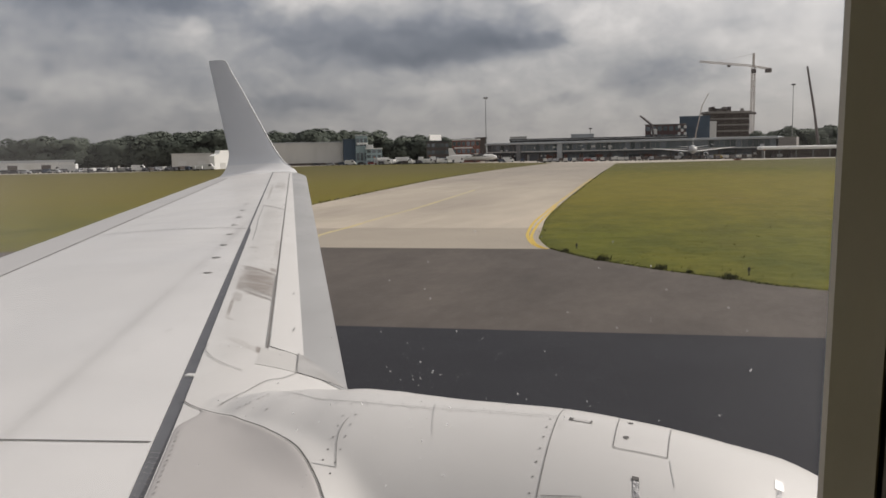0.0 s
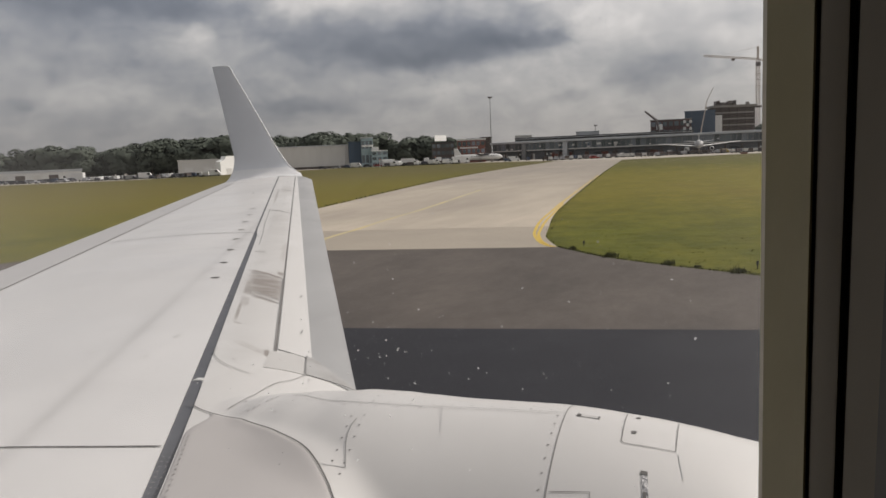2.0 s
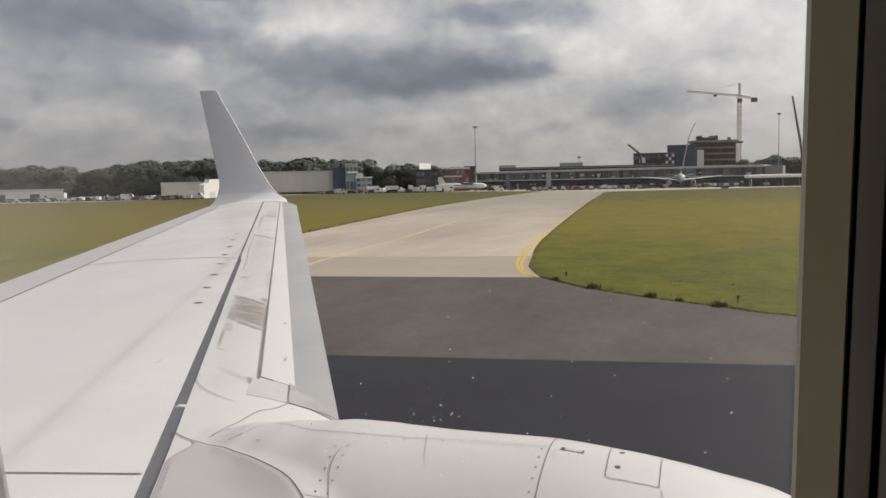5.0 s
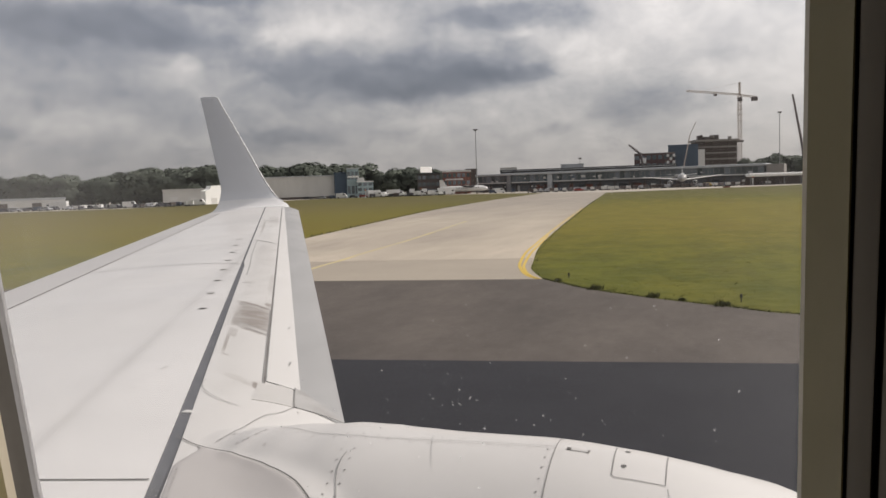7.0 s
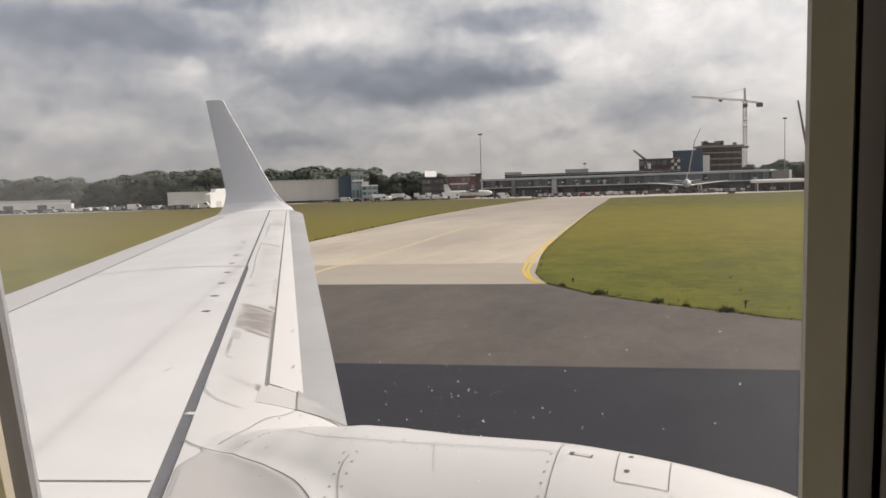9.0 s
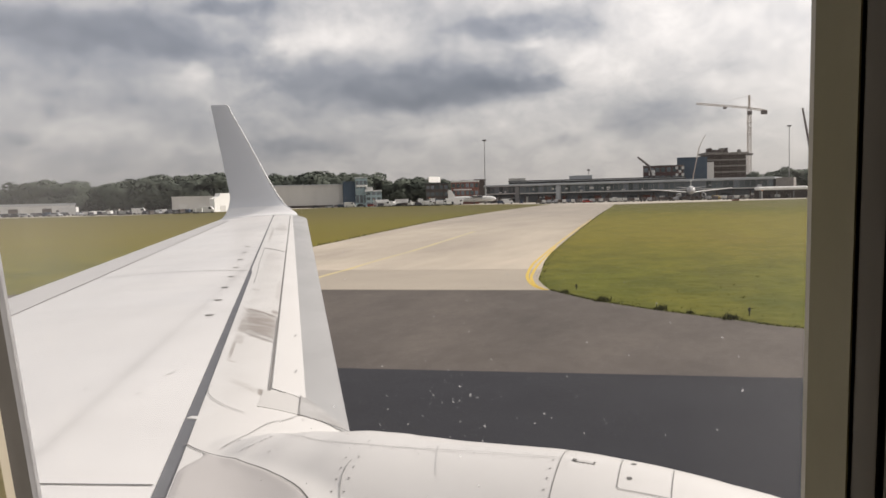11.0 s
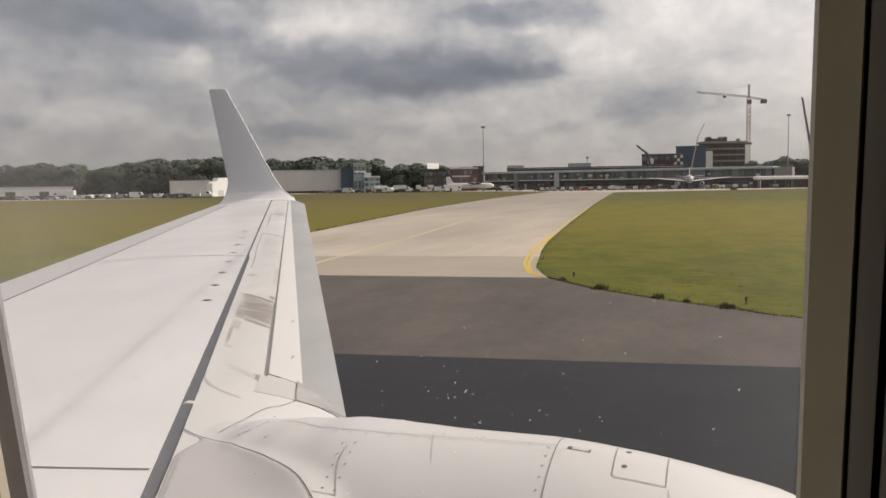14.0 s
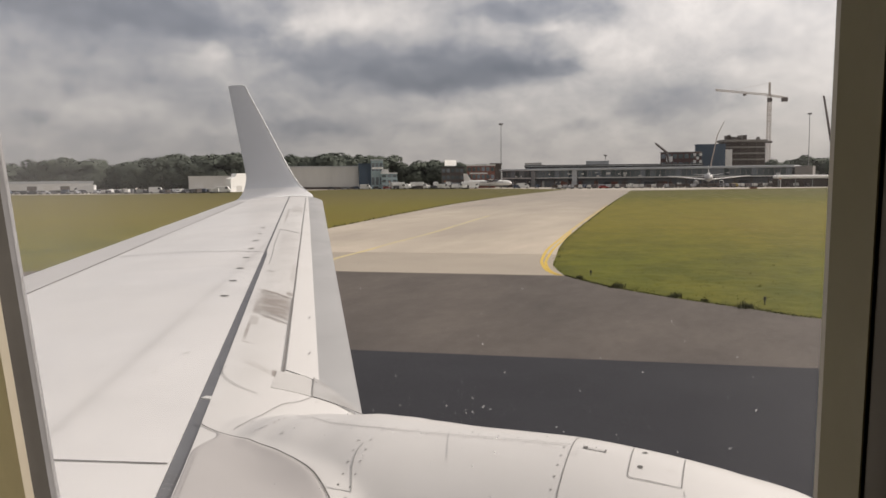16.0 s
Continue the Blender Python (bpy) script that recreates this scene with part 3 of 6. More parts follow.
# the pale inboard leading edge: a rounded panel that ends in an arc at the fairing
rows = []
for i in range(61):
    k = 1 - (1 - i / 60) ** 2
    y = 1.0 + 2.215 * k
    x1 = arc_x(y) - 0.006
    x0 = x_gap(y) + gap_width(y) + 0.005
    c = max(0.0, (y - 2.95) / 0.265)
    x0 = x0 + (x1 - x0) * (1 - math.sqrt(max(0.0, 1 - c * c)))
    row = []
    for j in range(41):
        x = x0 + (x1 - x0) * (0.5 - 0.5 * math.cos(math.pi * j / 40))
        e = min(1.0, (x1 - x) / 0.05, (x - x0) / 0.05)
        row.append((x, y, top_z(x, y) + 0.009 - 0.008 * (1 - math.sqrt(max(0.0, 1 - (1 - e) ** 2)))))
    rows.append(row)
put("leading_edge_root", mesh("leading_edge_root", *grid(rows), True), M["pinkish"], airliner, "smooth pale grey inboard leading edge")
ribbon("panel_seam", [(-2.30, 3.30)] + ARC[:2:-1], 0.0065, M["seam"], 0.007, height=top_z)
ribbon("panel_seam", [(-2.075, 3.27), (-2.07, 3.30), (-2.066, 3.374), (-2.078, 3.483), (-2.087, 3.575), (-2.092, 3.664), (-2.093, 3.74), (-2.084, 3.798), (-2.066, 3.83), (-2.056, 3.90), (-2.055, 3.976), (-2.054, 4.013)], 0.0042, M["faint3"], 0.006, height=top_z)
ribbon("panel_seam", [(-2.675, 4.15), (-2.655, 4.08), (-2.609, 4.01), (-2.533, 3.933), (-2.432, 3.865), (-2.341, 3.825), (-2.264, 3.805)], 0.0045, M["faint"], 0.006, height=top_z)
bm = bmesh.new()
rows = []
for k in range(13):
    a = math.pi * k / 12
    rr = nacelle_r(0.70) - 0.09 * (1 - math.cos(a)) * 0.5
    xx = 0.70 + 0.07 * math.sin(a)
    rows.append([(xx, NY - rr * math.sin(2 * math.pi * j / 64), NZ + rr * math.cos(2 * math.pi * j / 64)) for j in range(64)])
rr = nacelle_r(0.70) - 0.09
rows.append([(-0.5, NY - rr * math.sin(2 * math.pi * j / 64), NZ + rr * math.cos(2 * math.pi * j / 64)) for j in range(64)])
bm.free()
put("inlet_lip", mesh("inlet_lip", *grid(rows, True), True), M["bare"], airliner, "polished metal inlet lip")


def blended(p, lift):
    """Lift a point of the cowl onto the skin that blends into the wing."""
    inside = -2.3 < p[0] < -0.93 and 2.4 < p[1] < 4.1
    return (p[0], p[1], max(p[2], top_z(p[0], p[1]) + lift + 0.003)) if inside else p


def cowl_line(name, pts, width, mat, lift=0.0025):
    fine = []
    for a, b in zip(pts, pts[1:]):
        n = max(2, int(max(abs(b[0] - a[0]) / 0.05, abs(b[1] - a[1]) / 3)))
        fine += [(a[0] + (b[0] - a[0]) * i / n, a[1] + (b[1] - a[1]) * i / n) for i in range(n)]
    fine.append(pts[-1])
    rows = []
    for i, p in enumerate(fine):
        q, o = fine[min(i + 1, len(fine) - 1)], fine[max(i - 1, 0)]
        dx, da = q[0] - o[0], radians(q[1] - o[1]) * nacelle_r(p[0])
        ln = math.hypot(dx, da) or 1
        sx, sa = -da / ln * width / 2, math.degrees(dx / ln * width / 2 / nacelle_r(p[0]))
        rows.append([blended(on_nacelle(p[0] - sx, p[1] - sa, lift), lift), blended(on_nacelle(p[0] + sx, p[1] + sa, lift), lift)])
    return put(name, mesh(name, *grid(rows)), mat, airliner)


def rivets(name, spots, radius, mat):
    bm = bmesh.new()
    for x, deg in spots:
        p = Vector(blended(on_nacelle(x, deg, 0.002), 0.002))
        nrm = Vector(on_nacelle(x, deg, 1.0)) - Vector(on_nacelle(x, deg))
        bmesh.ops.create_circle(bm, cap_ends=True, radius=radius, segments=8, matrix=Matrix.Translation(p) @ nrm.to_track_quat("Z", "Y").to_matrix().to_4x4())
    ob = part(name, bm, mat, airliner)
    return tagged(ob, kind="stuff")


HINGE = [(-1.83, 3.43), (-1.743, 3.385), (-1.667, 3.345), (-1.569, 3.300), (-1.45, 3.262), (-1.30, 3.247), (-1.1, 3.245), (-0.85, 3.257), (-0.52, 3.257)]
ribbon("cowl_seam", HINGE, 0.0035, M["faint"], 0.005, height=top_z)
cowl_line("cowl_seam", [(-0.518, -40), (-0.517, 70)], 0.0045, M["faint3"])
ribbon("cowl_seam", [(-1.357, 3.10), (-1.360, 3.05), (-1.352, 2.99), (-1.335, 2.93), (-1.310, 2.87), (-1.287, 2.815), (-1.282, 2.80)], 0.0038, M["faint"], 0.006, height=top_z)
cowl_line("cowl_seam", [(-1.277, 28.3), (-1.42, 30.6)], 0.006, M["streak"])
cowl_line("access_panel_seam", [(-0.285, -4), (-0.285, 12.2), (-0.275, 12.9), (-0.09, 12.7), (-0.085, -4)], 0.0042, M["faint3"])
cowl_line("access_panel_seam", [(-0.505, 29.4), (-0.369, 28.4), (-0.36, 36)], 0.004, M["faint3"])
cowl_line("oil_streak", [(-1.046, -0.6), (-1.02, 5), (-0.994, 10.4), (-0.972, 14.5)], 0.003, M["streak"])
cowl_line("oil_streak", [(-0.08, 13.4), (-0.072, 17), (-0.06, 21.3)], 0.004, M["streak"])
cowl_line("cowl_slot", [(-0.472, 2.7), (-0.381, 3.2)], 0.022, M["faint2"])
cowl_line("cowl_slot", [(-0.472, 2.7), (-0.455, 2.75)], 0.022, M["seam"], 0.004)
cowl_line("cowl_slot", [(-0.388, 3.15), (-0.381, 3.2)], 0.022, M["seam"], 0.004)
cowl_line("cowl_latch", [(-0.193, 21.0), (-0.179, 31)], 0.022, M["grey"])
cowl_line("cowl_latch", [(-0.193, 21.0), (-0.193, 22)], 0.024, M["seam"], 0.004)
cowl_line("cowl_latch", [(-0.187, 26.5), (-0.181, 30.4)], 0.010, M["seam"], 0.005)
cowl_line("cowl_latch", [(0.30, 7.8), (0.296, 12.0)], 0.030, M["latch"])
cowl_line("cowl_latch", [(0.296, 12.2), (0.286, 18.0)], 0.016, M["grey"])
bm = bmesh.new()
for (xa, ya), (xb, yb) in zip(HINGE[1:], HINGE[2:]):
    for i in range(max(1, int((xb - xa) / 0.072))):
        k = i / max(1, int((xb - xa) / 0.072))
        for dy in (0.022, -0.022):
            x, y = xa + (xb - xa) * k + dy, ya + (yb - ya) * k + dy
            bmesh.ops.create_circle(bm, cap_ends=True, radius=0.0042, segments=8, matrix=Matrix.Translation((x, y, top_z(x, y) + 0.006)))
for x, y in ((-1.943, 3.233), (-1.923, 3.254), (-1.91, 3.273), (-1.892, 3.317), (-1.885, 3.346), (-1.875, 3.376), (-2.073, 3.309), (-2.04, 3.375), (-2.595, 4.13), (-2.55, 4.152),
             (-2.498, 4.158), (-2.446, 4.187), (-2.473, 3.984), (-1.793, 3.209), (-2.005, 3.961)):
    bmesh.ops.create_circle(bm, cap_ends=True, radius=0.006, segments=8, matrix=Matrix.Translation((x, y, top_z(x, y) + 0.006)))
for i in range(24):
    y = 1.9 + 0.045 * i
    x = x_gap(y) + gap_width(y) + 0.034
    bmesh.ops.create_circle(bm, cap_ends=True, radius=0.005, segments=8, matrix=Matrix.Translation((x, y, top_z(x, y) + 0.0115)))
tagged(part("seam_rivets", bm, M["faint3"], airliner), kind="stuff")
rivets("seam_rivets", [(-0.545, 4 + 4.2 * i) for i in range(10)] + [(-1.39 + 0.012 * i, 10 + 4.4 * i) for i in range(5)] + [(-1.335 + 0.010 * i, 9.5 + 4.4 * i) for i in range(6)], 0.0048, M["faint3"])
rivets("panel_screws", [(-0.239, -0.9), (-0.245, 7.8)], 0.012, M["seam"])

for x0, d0, nx_, nd_ in ((-0.500, 4.0, 2, 5), (-0.150, 6.0, 4, 2), (-0.065, 8.0, 3, 2)):
    rivets("stencil_marks", [(x0 + 0.010 * i, d0 + 0.9 * j) for i in range(nx_) for j in range(nd_)], 0.0018, M["faint"])
bm = bmesh.new()
for i in range(12):
    y = 2.30 + 0.042 * i
    for k in (0.022, 0.05):
        x = x_gap(y) + k
        bmesh.ops.create_circle(bm, cap_ends=True, radius=0.0045, segments=8, matrix=Matrix.Translation((x, y, wing_z(x, y) - 0.003)))
tagged(part("seal_bolts", bm, M["faint"], airliner), kind="stuff")

# bracket across the gap, and the grey cover at the slat's inboard end
zb = wing_z(-2.47, 3.65)
part("seal_bracket", boxed(-2.496, -2.436, 3.622, 3.672, zb - 0.02, zb - 0.001, bevel=0.008), M["skin"], airliner)
# grey cover at the slat's inboard end: four corners, slightly proud
CORNERS = [Vector(c) for c in ((-2.39, 4.235), (-2.215, 4.330), (-2.056, 4.018), (-2.269, 3.945))]
rows = []
for i in range(7):
    a, b = CORNERS[0].lerp(CORNERS[3], i / 6), CORNERS[1].lerp(CORNERS[2], i / 6)
    pts = [a.lerp(b, j / 8) for j in range(9)]
    row = [(p.x, p.y, top_z(p.x, p.y) + 0.0045) for p in pts]
    rows.append([(*row[0][:2], row[0][2] - 0.02)] + row + [(*row[-1][:2], row[-1][2] - 0.02)])
rows = [[(x, y, z - 0.02) for x, y, z in rows[0]]] + rows + [[(x, y, z - 0.02) for x, y, z in rows[-1]]]
put("slat_end_cover", mesh("slat_end_cover", *grid(rows), True), M["faint2"], airliner, "grey cover plate at the slat's end")
ribbon("panel_seam", [(-2.054, 4.013), (-2.12, 4.15), (-2.20, 4.33)], 0.005, M["faint3"], 0.0115)

# the bare nose runs on inboard of the slat and dies into the fairing
ROOT = [Vector(c) for c in ((-2.203, 4.318), (-2.160, 4.325), (-1.800, 4.110), (-2.052, 4.018))]
rows = []
for i in range(9):
    a, b = ROOT[0].lerp(ROOT[3], i / 8), ROOT[1].lerp(ROOT[2], i / 8)
    pts = [a.lerp(b, j / 16) for j in range(17)]
    row = [(p.x, p.y, max(top_z(p.x, p.y), wing_z(p.x, p.y)) + 0.009) for p in pts]
    rows.append([(*row[0][:2], row[0][2] - 0.012)] + row)
rows.append([(x, y, z - 0.012) for x, y, z in rows[-1]])
put("slat_root", mesh("slat_root", *grid(rows), True), M["slat_root"], airliner, "smudged grey metal at the slat's inboard end")
# aft panel behind the seam, its paint greyed to stand in for shade
skin("flap_panel", lambda y: -6.245 - 0.334 * (y - 6.31), lambda y: x_te(y) - 0.002, M["flap"], 4.0, 15.2, 8, 40, 0.004, "flap panel along the trailing edge, greyed for shade")
# smudges on the slat, rivets along the inboard panel
for y in (4.72, 5.62):
    xm = (x_step(y) + x_nose(y)) / 2 + 0.04
    ribbon("smudge", [(xm, y), (xm - 0.03, y + 0.09)], 0.012, M["faint"], 0.0088)
# small dirt marks on the wing skin behind the gap
for x, y, n in ((-3.1, 4.331, 0.05), (-3.032, 3.942, 0.03), (-3.434, 3.994, 0.025)):
    ribbon("dirt_mark", [(x, y), (x + n * 0.2, y + n * 1.2)], 0.016, M["streak"], 0.003)
# parts that belong to a larger part
OWNER = dict(cowl_seam="fan_cowl", access_panel_seam="inlet_cowl", cowl_slot="inlet_cowl", oil_streak="fan_cowl", cowl_latch="inlet_cowl", panel_screws="inlet_cowl", seam_rivets="fan_cowl",
             track_seam="leading_edge_skin", slat_root="slat", seal_bracket="gap_seal", seal_bolts="gap_seal", stencil_marks="inlet_cowl", slat_end_cover="slat", smudge="slat", slat_step="slat", access_hole="wing_box", dirt_mark="wing_box", winglet_edge="winglet")
for o in list(airliner.children):
    key = o.name.split(".")[0]
    if key in OWNER:
        o.parent = bpy.data.objects[OWNER[key]]

# ---------------------------------------------------------------- cabin and window
M["plastic"] = material("cabin_plastic", (0.68, 0.62, 0.52), 0.55, fine=(90, 0.03), broad=(12, 0.06), bump=(220, 0.0004))
M["bezel"] = material("window_bezel", (0.58, 0.50, 0.275), 0.5, fine=(120, 0.03), broad=(14, 0.08), bump=(200, 0.0002))
M["lip"] = material("cream_plastic", (0.78, 0.70, 0.55), 0.5, fine=(120, 0.03), broad=(14, 0.06), bump=(0, 0))
M["groove"] = material("black_groove", (0.12, 0.098, 0.072), 0.8, bump=(0, 0))
# the same plastic darkened to show the flare and reveal in shade
M["flare"] = material("shade_dark_surround", (0.10, 0.092, 0.08), 0.6, fine=(90, 0.04), broad=(12, 0.08), bump=(0, 0))
M["reveal"] = material("shade_dark_reveal", (0.26, 0.215, 0.155), 0.6, fine=(90, 0.04), broad=(12, 0.08), bump=(0, 0))
M["seal"] = material("grey_window_seal", (0.105, 0.095, 0.082), 0.7, fine=(120, 0.1), broad=(20, 0.2), bump=(0, 0))
M["edge"] = material("pane_edge", (0.45, 0.45, 0.46), 0.6, fine=(150, 0.1), broad=(30, 0.2), bump=(0, 0))
M["floor"] = material("cabin_carpet", (0.05, 0.055, 0.08), 0.9, fine=(200, 0.2))
M["dust"] = bpy.data.materials.new("dust_speck")
M["dust"].use_nodes = True
t = M["dust"].node_tree
t.nodes.remove(t.nodes["Principled BSDF"])
tl_ = t.nodes.new("ShaderNodeBsdfTranslucent")
tl_.inputs[0].default_value = (0.85, 0.85, 0.86, 1)
tr_, mx_ = t.nodes.new("ShaderNodeBsdfTransparent"), t.nodes.new("ShaderNodeMixShader")
mx_.inputs[0].default_value = 0.30
t.links.new(tr_.outputs[0], mx_.inputs[1])
t.links.new(tl_.outputs[0], mx_.inputs[2])
t.links.new(mx_.outputs[0], t.nodes["Material Output"].inputs[0])

WX, WZ, WA, WB, LEAN = -0.1098, 3.985, 0.1374, 0.178, 0.141


def opening(s, y, n=96, power=8.0):
    """The window's outline, s outside its opening, at depth y."""
    out = []
    for i in range(n):
        a = 2 * math.pi * i / n
        c, d = math.cos(a), math.sin(a)
        z = WZ + (WB + s) * math.copysign(abs(d) ** (2 / power), d)
        out.append((WX + (WA + s) * math.copysign(abs(c) ** (2 / power), c), y - LEAN * (z - WZ), z))
    return out


window = thing("window_1", (WX, 0.23, WZ), label="rounded airliner window with scratched dusty pane and beige plastic surround", category="window", kind="structure")


def ring(name, profile, mat, label=""):
    me = mesh(name, *grid([opening(s, y) for s, y in profile], True), True)
    me.transform(Matrix.Translation((-WX, -0.23, -WZ)))
    return put(name, me, mat, window, label)


ring("pane_edge", [(0.0030, 0.2452), (0.0027, 0.2466), (0.0020, 0.2487)], M["edge"], "frosted grey edge of the pane")
ring("seal", [(0.0, 0.2343), (0.0035, 0.2356), (0.0038, 0.2375), (0.0033, 0.2415), (0.0030, 0.2452)], M["seal"], "dark grey rubber window seal")
ring("lip", [(0.0, 0.2343), (0.0001, 0.2338), (0.0006, 0.2308)], M["lip"], "cream lip of the window frame")
ring("bezel", [(0.0006, 0.2308), (0.0010, 0.2301), (0.0076, 0.2178), (0.0082, 0.2166), (0.0087, 0.2168)], M["bezel"], "olive beige inner window frame")
ring("groove", [(0.0087, 0.2168), (0.0093, 0.2176), (0.0097, 0.2168), (0.0093, 0.2152)], M["groove"], "dark shadow gap round the frame")
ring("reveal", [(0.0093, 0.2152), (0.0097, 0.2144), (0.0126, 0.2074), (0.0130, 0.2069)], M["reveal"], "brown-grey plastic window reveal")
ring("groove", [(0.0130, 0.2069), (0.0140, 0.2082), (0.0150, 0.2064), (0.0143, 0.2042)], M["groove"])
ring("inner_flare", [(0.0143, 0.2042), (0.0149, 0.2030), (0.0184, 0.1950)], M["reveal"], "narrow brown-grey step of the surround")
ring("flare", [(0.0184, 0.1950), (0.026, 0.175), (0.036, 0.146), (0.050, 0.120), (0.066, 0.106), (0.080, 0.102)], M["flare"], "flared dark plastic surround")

glass = bpy.data.materials.new("window_pane")
glass.use_nodes = True
t = glass.node_tree
t.nodes.clear()
o = t.nodes.new("ShaderNodeOutputMaterial")
tr, gl, df = t.nodes.new("ShaderNodeBsdfTransparent"), t.nodes.new("ShaderNodeBsdfGlossy"), t.nodes.new("ShaderNodeBsdfTranslucent")
tr.inputs[0].default_value = (0.97, 0.975, 0.97, 1)
gl.inputs["Roughness"].default_value = 0.03
df.inputs[0].default_value = (0.8, 0.8, 0.8, 1)
m1, m2 = t.nodes.new("ShaderNodeMixShader"), t.nodes.new("ShaderNodeMixShader")
fr = node(t, "ShaderNodeFresnel", IOR=1.3)
tc = t.nodes.new("ShaderNodeTexCoord")
ns = node(t, "ShaderNodeTexNoise", Scale=9.0, Detail=6.0, Roughness=0.65)
t.links.new(tc.outputs["Object"], ns.inputs[0])
dirt = maths(t, "MULTIPLY", maths(t, "POWER", ns.outputs[0], 2.0), 0.034)
# a greasy film thickens towards the aft edge of the pane
gsep = t.nodes.new("ShaderNodeSeparateXYZ")
t.links.new(tc.outputs["Object"], gsep.inputs[0])
film = maths(t, "MINIMUM", maths(t, "MAXIMUM", maths(t, "DIVIDE", maths(t, "SUBTRACT", -0.03, gsep.outputs[0]), 0.085), 0.0), 1.0)
dirt = maths(t, "ADD", dirt, maths(t, "MULTIPLY", maths(t, "MULTIPLY", film, ns.outputs[0]), 0.16))
# and a thin smear along the forward edge
smear = maths(t, "MINIMUM", maths(t, "MAXIMUM", maths(t, "DIVIDE", maths(t, "SUBTRACT", gsep.outputs[0], 0.105), 0.03), 0.0), 1.0)
dirt = maths(t, "ADD", dirt, maths(t, "MULTIPLY", maths(t, "MULTIPLY", smear, ns.outputs[0]), 0.032))
t.links.new(fr.outputs[0], m1.inputs[0])
t.links.new(tr.outputs[0], m1.inputs[1])
t.links.new(gl.outputs[0], m1.inputs[2])
t.links.new(dirt, m2.inputs[0])
t.links.new(m1.outputs[0], m2.inputs[1])
t.links.new(df.outputs[0], m2.inputs[2])
t.links.new(m2.outputs[0], o.inputs[0])
pts = [(x - WX, y - 0.23, z - WZ) for x, y, z in opening(0.004, 0.2475)]
pane = put("pane", mesh("pane", pts, [tuple(range(len(pts)))]), glass, window, "clear pane with faint dust haze")
pane.visible_shadow = False

rng = random.Random(5)
bm = bmesh.new()
for i in range(190):
    k = rng.random()
    x, z = rng.uniform(-0.04, 0.13), rng.uniform(-0.09, 0.0)
    if rng.random() < 0.45:
        x, z = rng.gauss(0.035, 0.025), rng.gauss(-0.052, 0.012)
    r = 0.00008 + 0.00022 * k ** 3
    bmesh.ops.create_icosphere(bm, subdivisions=1, radius=r, matrix=Matrix.Translation((x, 0.0168 - LEAN * z, z)) @ Matrix.Rotation(rng.uniform(0, 3), 4, "Y") @ Matrix.Diagonal((1, 0.3, rng.uniform(0.7, 2.0), 1)))
tagged(part("dust_specks", bm, M["dust"], window, "tiny pale dust specks on the pane"), kind="stuff")

# cabin side wall round the flare, and plain surfaces that close the cabin
outer = []
inner = opening(0.0798, 0.102)
for x, y, z in inner:
    dx, dz = x - WX, z - WZ
    k = min(1.3 / abs(dx) if abs(dx) > 1e-6 else 1e9, 0.82 / abs(dz) if abs(dz) > 1e-6 else 1e9)
    outer.append((WX + dx * k, 0.102 - LEAN * dz * k, WZ + dz * k))
v, f = grid([inner, outer], True)
tagged(put("wall_side", mesh("wall_side", v, f), M["plastic"]), "beige plastic cabin side wall round the window", "wall", kind="structure")
for nm, b, mt, lb in (("floor", (-1.4, 1.2, -2.9, 0.2, 2.95, 3.02), "floor", "dark blue cabin carpet"),
                      ("ceiling", (-1.4, 1.2, -2.9, 0.2, 4.84, 4.92), "plastic", "pale plastic cabin ceiling"),
                      ("wall_far", (-1.4, 1.2, -2.96, -2.9, 2.95, 4.9), "plastic", "pale plastic cabin wall"),
                      ("wall_fore", (1.2, 1.26, -2.9, 0.24, 2.95, 4.9), "plastic", "pale plastic cabin partition"),
                      ("wall_aft", (-1.46, -1.4, -2.9, 0.24, 2.95, 4.9), "plastic", "pale plastic cabin partition")):
    bm = boxed(*b)
    me = bpy.data.meshes.new(nm)
    bm.to_mesh(me)
    bm.free()
    tagged(put(nm, me, M[mt]), lb, "cabin " + nm.split("_")[0], kind="structure")

# outer skin of the fuselage: a tube with one flat facet that holds the window opening
prof = [(0.29, 4.95), (0.29, 3.45)]
cy, cz, cr = -1.62, 3.75, 1.9
for i in range(1, 36):
    a = radians(-12 - (360 - 50) * i / 36)
    prof.append((cy + cr * math.cos(a), cz + cr * math.sin(a)))
rows = [[(x, y, z) for y, z in prof[1:] + prof[:1]] for x in (-7.5, -1.5, 1.3, 4.5)]
v, f = grid(rows)
n = len(prof)
v += [(-7.5, 0.29, 4.95), (-7.5, 0.29, 3.45), (-1.5, 0.29, 3.45), (-1.5, 0.29, 4.95), (1.3, 0.29, 4.95), (1.3, 0.29, 3.45), (4.5, 0.29, 3.45), (4.5, 0.29, 4.95)]
k = 4 * n
f += [(k, k + 1, k + 2, k + 3), (k + 4, k + 5, k + 6, k + 7), tuple(range(n))[::-1], tuple(range(3 * n, 4 * n))]
base = len(v)
hole = [(x, 0.29 - LEAN * 0, z) for x, y, z in opening(0.065, 0.29)]
rim = []
for x, y, z in hole:
    dx, dz = x - WX, z - WZ
    tall = 4.95 - WZ if dz > 0 else WZ - 3.45
    wide = 1.3 - WX if dx > 0 else WX + 1.5
    k = min(wide / abs(dx) if abs(dx) > 1e-6 else 1e9, tall / abs(dz) if abs(dz) > 1e-6 else 1e9)
    rim.append((WX + dx * k, 0.29, WZ + dz * k))
v += hole + rim + opening(0.022, 0.2495)
h = len(hole)
for i in range(h):
    j = (i + 1) % h
    f += [(base + i, base + j, base + h + j, base + h + i), (base + i, base + j, base + 2 * h + j, base + 2 * h + i)]
